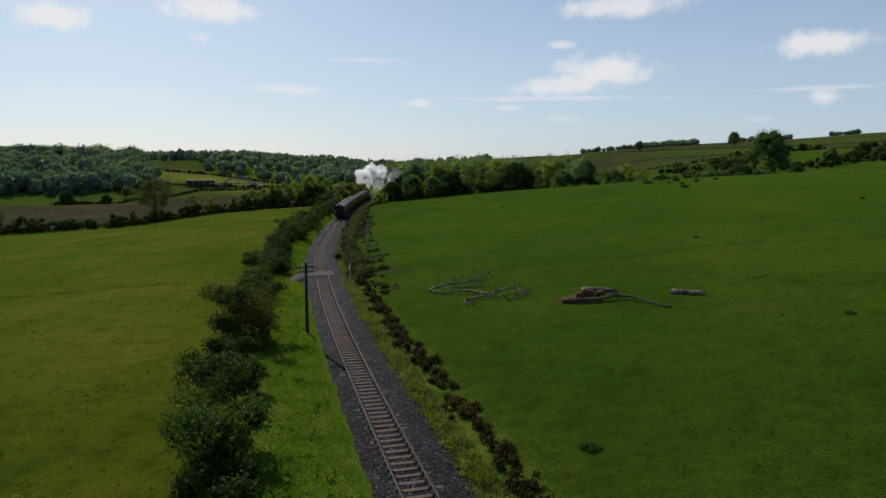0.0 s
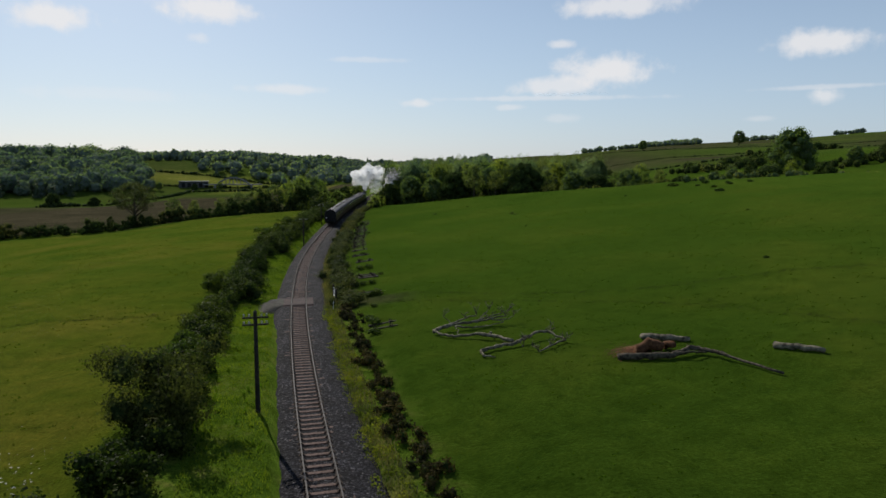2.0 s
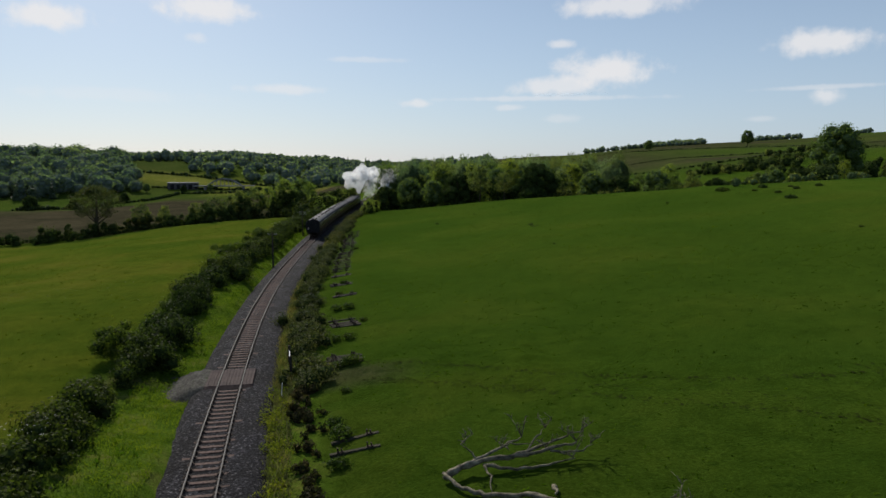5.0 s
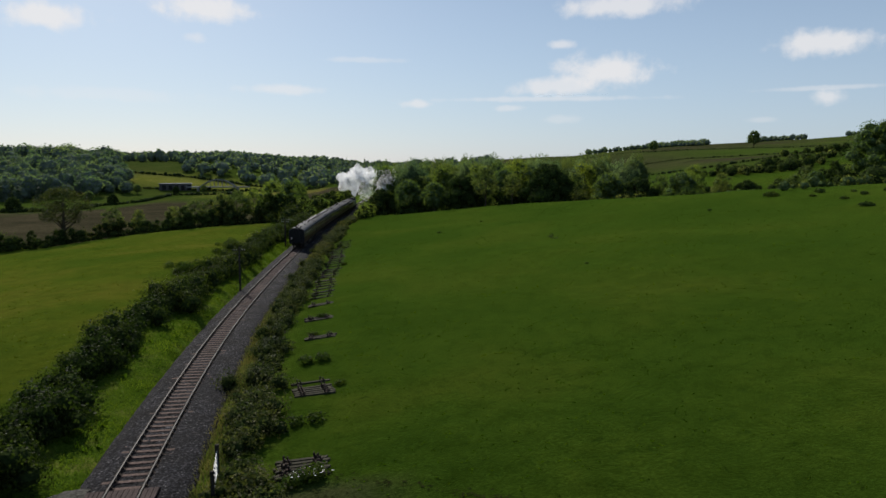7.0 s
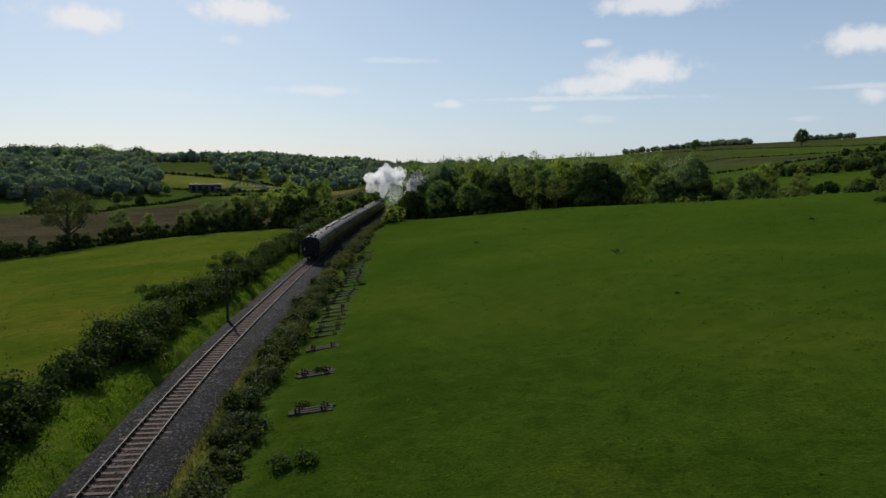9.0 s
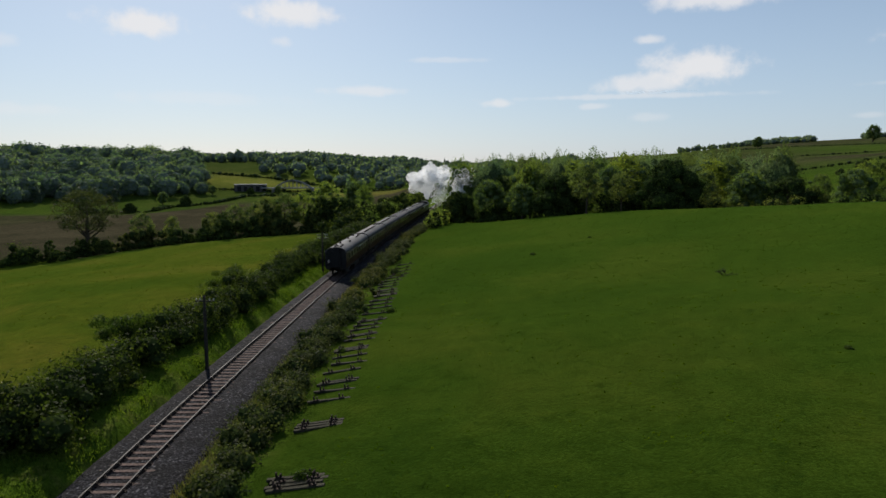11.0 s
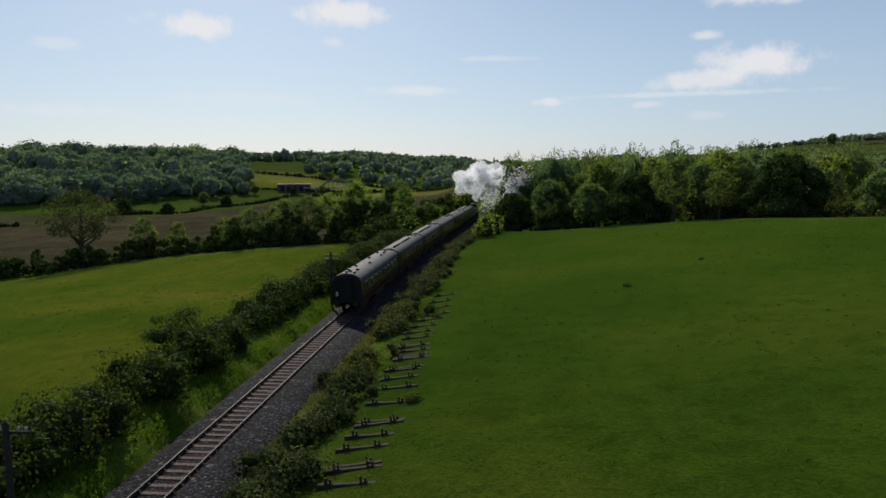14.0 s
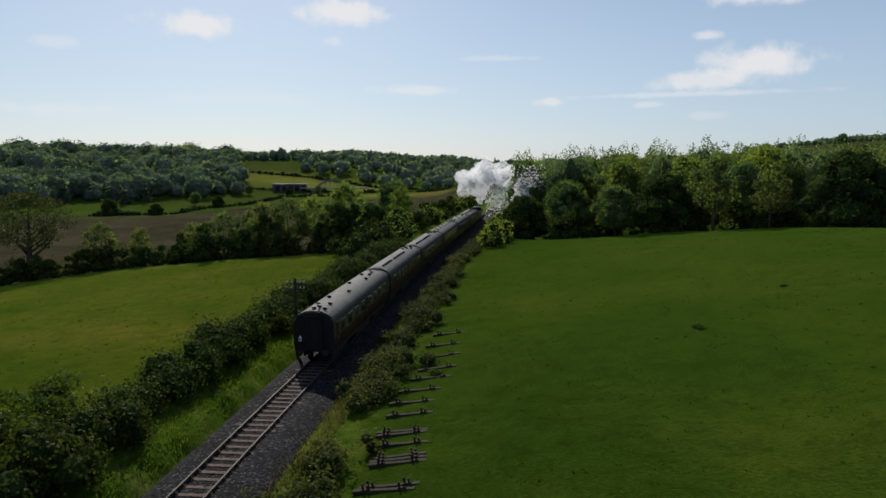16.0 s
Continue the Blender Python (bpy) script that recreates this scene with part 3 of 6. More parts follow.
bed = [(-2.6, -0.8), (-2.35, -0.5), (-2.1, -0.34), (-1.8, -0.20), (-1.4, -0.145), (-0.95, -0.150), (-0.66, -0.20), (-0.3, -0.19), (0, -0.20), (0.3, -0.19), (0.66, -0.20), (0.95, -0.150), (1.4, -0.145), (1.9, -0.18), (2.25, -0.25), (2.6, -0.34), (2.85, -0.48), (3.1, -0.75)]
tagged(new("ballast", sweep("ballast", bed, -85, 520, 0.5, [BALLAST], False, 0.025, 3)), "grey stone ballast bed under the track", "ballast", kind="structure")
for d in (-0.7525, 0.7525):
    rail = [(d - 0.035, 0.0), (d - 0.035, -0.03), (d - 0.01, -0.045), (d - 0.01, -0.12), (d - 0.065, -0.14), (d - 0.065, -0.155), (d + 0.065, -0.155), (d + 0.065, -0.14), (d + 0.01, -0.12), (d + 0.01, -0.045), (d + 0.035, -0.03), (d + 0.035, 0.0)]
    tagged(new("rail", sweep("rail", rail, -85, 520, 1.0, [STEEL, POLISHED], worn=(11,))), "worn steel running rail", "rail", "rails", "structure")

# ---- woods and trees round about ----
def tree_template(kind, seed, quads):
    r = np.random.default_rng(seed)
    if kind == "fir":
        c = np.array([(0, 0, z) for z in np.linspace(0.15, 1.0, 7)])
        q = np.array([0.26 * (1.08 - z) + 0.02 for z in np.linspace(0.15, 1.0, 7)])
        return np.concatenate([leaves(c, q, 150, 0.04, r, 0.9, 0.4), cores(c, q * 0.65, 2, 0.9, 0.06)]), 150
    if kind == "fine":
        return crown(r, quads, 0.0108, 4, 0.80, True), quads
    if kind == "small":
        return crown(r, quads, 0.075, 2, 0.86), quads
    if kind == "dome":
        return crown(r, quads, 0.034, 3, 0.84), quads


def crown(r, quads, size, n, inner, tufted=False):
    """A tree of unit height: leaves over an uneven dome, and its dense inside."""
    lobes = r.normal(size=(34, 3))
    lobes[:, 2] = np.abs(lobes[:, 2]) * 1.1 - 0.35
    lobes /= np.linalg.norm(lobes, axis=1)[:, None]
    swell = 0.3 + 0.9 * r.random(34)
    long = np.array([0.36 + 0.07 * r.random(), 0.36 + 0.07 * r.random(), 0.46])

    def reach(d):
        near = np.clip(d @ lobes.T, 0, 1) ** 22 * swell
        return (0.66 + 0.38 * near.max(1) if tufted else 0.74 + 0.27 * near.max(1)) + 0.05 * np.sin(9 * d[:, 0] + 7 * d[:, 2]) * np.sin(8 * d[:, 1] + 5 * d[:, 0])

    d = r.normal(size=(quads, 3))
    d[:, 2] = np.where((d[:, 2] < 0) & (r.random(quads) < 0.35), -d[:, 2], d[:, 2])
    d /= np.linalg.norm(d, axis=1)[:, None]
    depth = 1 - (0.26 if tufted else 0.12) * r.random(quads) ** 1.6 + (0.012 if tufted else 0.0) * r.normal(size=quads)
    p = d * long * (reach(d) * depth)[:, None] + (0, 0, 0.53)
    nrm = d / long + 1.3 * r.normal(size=(quads, 3))
    nrm /= np.linalg.norm(nrm, axis=1)[:, None]
    u = np.cross(nrm, r.normal(size=(quads, 3)))
    u /= np.linalg.norm(u, axis=1)[:, None] + 1e-9
    v = np.cross(nrm, u)
    s = size * (0.55 + 0.9 * r.random(quads))[:, None]
    skin = np.stack([p - u * s, p - v * s * 0.7, p + u * s, p + v * s * 0.75], 1).reshape(-1, 3)
    b = BALL[n]
    return np.concatenate([skin, b * long * (reach(b) * inner)[:, None] + (0, 0, 0.53)])


SMALL = [tree_template("small", 360 + k, 44) for k in range(6)]
FIR = [tree_template("fir", 320 + k, 90) for k in range(3)]
DOME = [tree_template("dome", 380 + k, 250) for k in range(7)]


def far_wood(name, places, mats, label, seed, low=9.0, high=14.0, fir=0.12, finer=None, top=0.0, within=None, wide=1.0):
    """Many distant trees in one mesh."""
    r = np.random.default_rng(seed)
    out, skins = [], []
    for x, y in places:
        t, leafy = FIR[r.integers(len(FIR))] if r.random() < fir else (finer or SMALL)[r.integers(len(finer or SMALL))]
        h = low + (high - low) * r.random() ** 1.4 * (0.75 + 0.5 * float(ease(-0.6, 0.6, lumps(np.array(x), np.array(y), 30.0, 8.0))))
        if top:
            h = min(high, max(low, top + 0.8 * r.normal() - float(ground_z(x, y))))
        a = r.random() * math.tau
        ca, sa = math.cos(a), math.sin(a)
        w = h * (0.95 + 0.4 * r.random()) * (0.72 if top else wide)
        w = min(w, 14.0) if top else w
        v = np.stack([(t[:, 0] * ca - t[:, 1] * sa) * w + x, (t[:, 0] * sa + t[:, 1] * ca) * w + y, t[:, 2] * h + float(ground_z(x, y)) - (0.12 if top else 0.25) * h], -1)
        out.append(v)
        skins.append(leafy)
    me = quads_mesh(name, np.concatenate(out), [*mats, within or INNER])
    k = len(me.polygons)
    sizes = [len(v) // 4 for v in out]
    which = np.repeat(r.integers(0, len(mats), len(out)), sizes)
    place = np.concatenate([np.arange(n) for n in sizes])
    which[place >= np.repeat(skins, sizes)] = len(mats)
    me.polygons.foreach_set("material_index", which[:k].astype(np.int32))
    return tagged(new(name, me), label, "wood", kind="stuff")


def scatter(x0, x1, y0, y1, gap, keep, seed):
    r = np.random.default_rng(seed)
    pts = []
    for x in np.arange(x0, x1, gap):
        for y in np.arange(y0, y1, gap):
            px, py = x + gap * (r.random() - 0.5) * 0.9, y + gap * (r.random() - 0.5) * 0.9
            if keep(px, py):
                pts.append((px, py))
    return pts


# far foliage lightened and blued: distance haze painted into the leaf colours
HAZED_A = leaf_material("hazed_far_leaves", (0.135, 0.174, 0.124), (0.190, 0.232, 0.160), 0.6, 0.05, 0.08, 0.75)
HAZED_B = leaf_material("hazed_dark_leaves", (0.088, 0.120, 0.096), (0.132, 0.170, 0.128), 0.6, 0.05, 0.08, 0.75)

HAZED_C = leaf_material("hazed_pale_leaves", (0.150, 0.185, 0.115), (0.205, 0.238, 0.150), 0.6, 0.05, 0.08, 0.75)
# the insides of far crowns carry the same painted haze
HAZED_INNER = two_scale("hazed_crown_inside", (0.070, 0.098, 0.078), (0.158, 0.195, 0.146), 0.9, 0.12, 1.0, relief=0.3, spec=0.0)
FAR_D = leaf_material("far_fir_needles", (0.052, 0.078, 0.056), (0.088, 0.114, 0.078), 0.35, 0.05, 0.10, 0.7)


def on_hill(x, y):
    d = (x + 285) * -0.66 + (y - 520) * 0.75
    side = math.degrees(math.atan2(-(x + 10), y - 138))
    return 62 + 0.12 * (x + 330) < d < 330 and 26.3 < side < 62


far_wood("hill_wood", scatter(-640, -220, 420, 900, 10.8, on_hill, 1), [HAZED_A, HAZED_B, HAZED_C, HAZED_B, HAZED_A], "mixed woodland covering the hillside", 2, 10.5, 25, 0.05, DOME, within=HAZED_INNER)
far_wood("hill_firs", [(-368 + 8.5 * k + 5 * math.sin(k * 3.1), 556 + 2.6 * k + 9 * math.sin(k * 1.7)) for k in range(9)] + [(-420, 640), (-415, 648), (-409, 642), (-404, 650), (-440, 660), (-396, 652)], [FAR_D], "dark fir trees at the foot of the wooded hill", 6, 15, 19, 1.0, within=FAR_D)


def beyond(x, y):
    r = math.hypot(x, y - 60)
    az = math.degrees(math.atan2(-x, y - 60))
    patch = float(lumps(np.array(x), np.array(y), 120.0, 5.0))
    if not 640 < r < 2000 or on_hill(x, y):
        return False
    if -4 < az < 36:
        return y > 745 - 0.35 * (x + 240) and r < 1400 and patch > -0.75 and not (21.5 < az < 25 and 790 < r < 850)
    return False


far_wood("distant_wood", scatter(-1000, 640, 640, 1700, 20, beyond, 3), [HAZED_A, HAZED_B, HAZED_B], "distant woods and hedgerow trees on the hills", 4, 11.5, 20, 0.06, SMALL, within=HAZED_INNER)


def on_ridge(x, y):
    r, az = math.hypot(x, y - 60), math.degrees(math.atan2(-x, y - 60))
    return (-20.6 < az < -16 and 1420 < r < 1580) or (-31.5 < az < -23.6 and 1560 < r < 1620 and float(lumps(np.array(x), np.array(y), 40.0, 5.0)) > -0.2) or (-16 < az < -11.5 and 1400 < r < 1440)


far_wood("ridge_wood", scatter(280, 900, 1300, 1680, 13, on_ridge, 5), [HAZED_A, HAZED_B, HAZED_B], "wood along the far ridge", 8, 11, 18, 0.0, SMALL, within=HAZED_INNER)


def row(points, gap, seed, jitter=1.0):
    r = np.random.default_rng(seed)
    p = np.array(points, float)
    s = np.concatenate([[0], np.cumsum(np.hypot(*np.diff(p, axis=0).T))])
    at = np.arange(0, s[-1], gap)
    return [(float(np.interp(a, s, p[:, 0]) + jitter * r.normal()), float(np.interp(a, s, p[:, 1]) + jitter * r.normal())) for a in at]


# hedgerows dividing the far fields
HEDGEROWS = [[(60, 520), (200, 480), (420, 460)], [(120, 700), (420, 640), (700, 600)], [(260, 900), (560, 820)], [(150, 900), (262, 872)], [(90, 640), (140, 900)],
             [(-276, 492), (-236, 512), (-244, 560), (-228, 592)], [(-228, 592), (-224, 640), (-170, 655)], [(-330, 400), (-262, 412)], [(-296, 664), (-250, 668), (-180, 676), (-110, 690)], [(-300, 742), (-240, 738), (-110, 700)]]
for i, line in enumerate(HEDGEROWS):
    far_wood("hedgerow", row(line, 1.7, 30 + i, 0.35), [LEAF_DARK, FAR_D], "dark hedgerow between far fields", 50 + i, 1.8 if i > 4 else 1.2, 4.6 if i > 4 else 2.6, 0.0, SMALL, within=INNER_SHADE, wide=1.1)
far_wood("hedgerow", row([(58, 186), (80, 196), (110, 214), (150, 236), (210, 262)], 2.6, 61), [LEAF_DRY, LEAF_DARK], "scrubby hedgerow above the pasture", 62, 1.2, 3.4, 0.0)
far_wood("hedgerow", row([(22, 262), (46, 238), (64, 214), (82, 205)], 2.2, 63), [LEAF_DRY, LEAF_FRESH], "low scrub along the edge of the pasture", 64, 1.0, 2.4, 0.0)

# the wood behind the pasture
FINE = [tree_template("fine", 340 + k, 4600) for k in range(5)]
r9 = np.random.default_rng(9)
WOOD = [(OAK[0], -15, 296, 1.15), (DULL[0], -9, 284, 1.15), (ASH[0], -2, 279, 0.95), (DARK[1], 3.6, 262, 0.88), (OAK[1], -4.0, 263, 0.66), (OAK[0], -12, 274, 0.85), (DARK[0], -20, 276, 0.75), (ASH[1], 9, 276, 0.95), (DULL[1], 10, 256, 0.95), (OAK[0], 15.5, 262, 0.85),
        (DARK[0], 26.0, 247, 1.0), (DULL[0], 17, 252, 0.72), (ASH[0], 20, 268, 0.95), (OAK[1], 30, 262, 0.95), (DULL[1], 34, 252, 0.85), (ASH[1], 40, 268, 0.98), (OAK[0], 44, 256, 0.86), (DARK[1], 51, 252, 0.85), (DULL[0], 57, 252, 0.8), (ASH[0], 64, 246, 0.7), (OAK[1], 58, 240, 0.7), (DULL[0], 67, 236, 0.68), (DARK[1], 74, 238, 0.55), (DULL[1], 81, 228, 0.5), (OAK[0], 88, 232, 0.5), (DULL[0], 96, 224, 0.5), (ASH[1], 104, 228, 0.45), (DARK[0], 112, 222, 0.4)]
for kind, x, y, s in WOOD:
    kind.plant(x, y, s, 360 * r9.random(), "trees at the edge of the wood")


def in_wood(x, y):
    return x > line_x(y) + 13 and y > 280 - 1.1 * ease(8, 24, x) * 14 and (x < 58 - 0.12 * (y - 260)) and not any((x - a) ** 2 + (y - b) ** 2 < 9 for _, a, b, _ in WOOD)


# two of these leaf colours are the far ones with haze painted in
far_wood("wood", scatter(-38, 60, 262, 322, 7.6, in_wood, 10), [LEAF_DRY, HAZED_C, LEAF_TREE, LEAF_DRY, HAZED_A], "mixed broadleaf wood in spring leaf", 11, 8, 23.5, 0.0, FINE, 21.0)

for i, (m, pts) in enumerate([(LEAF_DARK, [(-15, 270), (-8, 267), (0, 265)]), (LEAF_TREE, [(6, 264), (13, 259), (20, 256)]), (LEAF_DARK, [(18, 256), (26, 253), (33, 250)]), (LEAF_DRY, [(31, 250), (40, 246), (48, 242)]), (LEAF_TREE, [(46, 244), (56, 236), (66, 230)])]):
    hedge("undergrowth", pts, 5.0, 5.5 - 0.6 * i, m, 420, 0.13, "dense bushes along the edge of the wood", 470 + i, 1.4)

# along the far edge of the left meadow
BELT = [(SPARSE[0], -102.3, 248, 1.05), (DULL[0], -90, 250, 0.75), (DULL[1], -84, 252, 0.62), (DULL[1], -62, 254, 0.86), (DULL[0], -58, 255, 0.9), (ASH[0], -54, 256, 0.64), (DULL[1], -66, 256, 0.8), (DULL[0], -70, 255, 0.8), (ASH[1], -50, 260, 0.74),
        (DARK[0], -47, 268, 0.62), (OAK[1], -52, 282, 0.6), (OAK[0], -57, 322, 0.92), (ASH[0], -49, 296, 0.6), (OAK[1], -62, 300, 0.66), (DULL[0], -76, 256, 0.7), (SPARSE[0], -150, 232, 0.62)]
for kind, x, y, s in BELT:
    kind.plant(x, y, s, 360 * r9.random(), "trees at the far edge of the meadow")
for i, (x, y, s) in enumerate([(-75, 250, 0.72), (-71.2, 250.5, 0.86), (-69.5, 251, 0.6), (-64, 251.3, 0.66), (-60.8, 251.7, 1.0), (-59, 252, 0.8), (-49.1, 253.2, 1.08), (-47.8, 253.6, 0.95), (-45.9, 253.7, 1.0), (-52, 253.5, 0.7), (-88, 249, 0.6), (-93, 248, 0.55), (-108, 243, 0.65)]):
    IVY[i % 2].plant(x, y, s, 70 * i, "trees at the far edge of the meadow")
for i in range(9):
    x0 = -47 - 13 * i
    pts = [(x, float(field_edge_y(x)) + 5) for x in np.linspace(x0 + 1, x0 - 14, 6)]
    hedge("hedge", pts, 5.0, 4.4 + 1.2 * math.sin(i * 2.2), LEAF_DARK if i % 3 else LEAF_OLIVE, 230, 0.15, "tall dark overgrown hedge at the meadow's edge", 400 + i, 1.2)
for i, y0 in enumerate(range(236, 400, 20)):
    hedge("hedge", offset_run(y0, y0 + 21, -10.5), 5.0, 4.0 + 0.8 * math.sin(i * 1.7), LEAF_TREE if i % 2 else LEAF_HEDGE, 200, 0.16, "tall leafy hedge beside the line", 430 + i, 0.9)
for i, y0 in enumerate(range(258, 380, 20)):
    hedge("hedge", offset_run(y0, y0 + 21, 8.5), 4.0, 3.6 + 0.8 * math.sin(i * 1.3), LEAF_TREE, 200, 0.16, "tall leafy bushes between line and wood", 450 + i, 0.8)

def scrub(x, y):
    return float(lumps(np.array(x), np.array(y), 26.0, 4.0)) > 0.30 and x > 66 + 0.25 * (y - 200) * (y < 260) and y > 205 + 0.35 * (x - 80)


far_wood("scrub", scatter(66, 330, 205, 470, 6.0, scrub, 71), [LEAF_DRY, LEAF_BROAD, LEAF_DARK, LEAF_DARK], "scattered scrub and young trees beyond the pasture", 72, 2.5, 7.5, 0.0, DOME, within=INNER_SHADE)
# trees standing alone
LONE = [(DARK[0], -270, 501, 0.85), (DARK[1], -243, 504, 0.62), (OAK[1], -262, 579, 0.72), (DARK[0], -240, 570, 0.72), (OAK[0], -252, 640, 0.6), (DARK[1], -226, 655, 0.5), (OAK[1], -206, 664, 0.5), (OAK[0], 121, 262, 1.38), (IVY[0], 97, 240, 1.15), (DULL[1], 92, 243, 0.7), (DARK[1], 112, 262, 0.5), (DARK[0], 136, 270, 0.5), (OAK[0], 393, 955, 1.5), (OAK[1], 250, 900, 1.0), (OAK[1], 165, 300, 0.6), (DARK[1], 185, 310, 0.6)]
for kind, x, y, s in LONE:
    kind.plant(x, y, s, 360 * r9.random(), "trees standing alone in the fields")
BUSH = quads_mesh("bush", leaves([(0, 0, 0.35), (0.5, 0.1, 0.28), (-0.45, 0.2, 0.25), (0.1, -0.4, 0.3)], [0.5, 0.4, 0.38, 0.36], 420, 0.09, np.random.default_rng(5)), [LEAF_DARK])
for x, y, s in [(53.4, 154.2, 1.0), (58.1, 174.5, 1.2), (56, 164, 0.8), (60, 166, 0.9), (62, 172, 0.7), (55, 171, 0.7), (66, 170, 0.9), (52, 178, 1.4), (39.6, 171.7, 0.45), (-2.5, 193.5, 0.55), (7.2, 32.8, 0.6), (31.8, 87.2, 0.4), (29.1, 49.1, 0.45), (60, 100, 0.5), (14, 140, 0.35), (44, 120, 0.35), (6, 205, 0.4)]:
    b = new("bush", BUSH)
    b.matrix_world = pose(x, y, float(ground_z(x, y)) - 0.05, 0, 0, 97 * x) @ Matrix.Diagonal((s * 1.2, s, s * 0.9, 1))
    tagged(b, "small dark bush in the pasture", "bush", "bushes in the pasture")
# the taller bushes in the left hedge
for x, y, w, h, m, label in [(-15.0, 52.3, 3.0, 5.2, LEAF_OLIVE, "tall thinly leaved hawthorn in the hedge"), (-10.6, 30.5, 2.6, 2.7, LEAF_BROAD, "rounded leafy bush in the hedge"), (-12.9, 39.2, 2.6, 2.5, LEAF_HEDGE, "dark rounded bush in the hedge"), (-14.2, 45.2, 1.7, 2.0, LEAF_HEDGE, "dark rounded bush in the hedge"), (-18.0, 62, 1.8, 2.4, LEAF_BROAD, "rounded leafy bush in the hedge"), (-27.0, 97, 2.0, 2.6, LEAF_BROAD, "rounded leafy bush in the hedge"), (-32.8, 148, 1.9, 2.6, LEAF_BROAD, "rounded leafy bush in the hedge"), (-35.6, 172, 2.0, 2.7, LEAF_BROAD, "rounded leafy bush in the hedge")]:
    r = np.random.default_rng(int(y * 10))
    n = 18
    c = np.stack([w * 0.46 * r.normal(size=n), w * 0.46 * r.normal(size=n), h * (0.18 + 0.66 * r.random(n))], -1)
    q = w * (0.26 + 0.14 * r.random(n))
    root = new("bush")
    root.location = (x, y, float(ground_z(x, y)) - 0.1)
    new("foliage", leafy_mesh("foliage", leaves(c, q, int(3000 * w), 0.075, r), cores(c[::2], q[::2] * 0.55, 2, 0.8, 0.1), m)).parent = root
    new("stem", trunk_mesh("stem", h * 0.9, w * 0.7, 0.5, 0.09, int(y), 5)).parent = root
    tagged(root, label, "bush", "bushes in the hedge")
# ---- the train ----
ROOF = two_scale("roof_paint", (0.048, 0.048, 0.051), (0.080, 0.079, 0.083), 3.0, 0.35, 0.68, relief=0.003, wear=(0.125, 0.122, 0.12))
CHOC = two_scale("chocolate_paint", (0.034, 0.015, 0.010), (0.052, 0.024, 0.015), 4.0, 0.6, 0.35, relief=0.002)
CREAM = two_scale("cream_paint", (0.15, 0.120, 0.052), (0.21, 0.175, 0.080), 4.0, 0.6, 0.35, relief=0.002)
BLACK = two_scale("black_paint", (0.010, 0.010, 0.011), (0.026, 0.025, 0.025), 6.0, 0.8, 0.5, relief=0.003)
GRIME = two_scale("underframe_grime", (0.018, 0.016, 0.014), (0.05, 0.043, 0.036), 8.0, 1.0, 0.9, relief=0.01)
GREEN = two_scale("engine_green", (0.010, 0.030, 0.014), (0.018, 0.045, 0.022), 5.0, 0.7, 0.3, relief=0.002)
WHITE = two_scale("white_enamel", (0.62, 0.61, 0.58), (0.8, 0.79, 0.76), 12.0, 2.0, 0.4, relief=0)
COAL = two_scale("coal", (0.008, 0.008, 0.008), (0.03, 0.03, 0.03), 9.0, 2.0, 0.6, relief=0.05)
GLASS, _t, _b = material("window_glass", 0.06, 0.0, 0.6)
_b.inputs["Base Color"].default_value = (0.02, 0.022, 0.024, 1)
HALF = 9.75


def extrude(bm, profile, y0, y1, cap=True):
    a = [bm.verts.new((x, y0, z)) for x, z in profile]
    b = [bm.verts.new((x, y1, z)) for x, z in profile]
    n = len(profile)
    for i in range(n):
        bm.faces.new((a[i], a[(i + 1) % n], b[(i + 1) % n], b[i]))
    if cap:
        bm.faces.new(a[::-1])
        bm.faces.new(b)


def wheelset(parent, y, r=0.46):
    for sx in (-0.75, 0.75):
        bm = bmesh.new()
        tube(bm, [(sx - 0.065, y, r), (sx + 0.065, y, r)], [r, r], 18)
        tube(bm, [(sx + math.copysign(0.066, -sx), y, r), (sx + math.copysign(0.095, -sx), y, r)], [r + 0.028, r + 0.028], 18)
        part("wheel", bm, GRIME, parent)


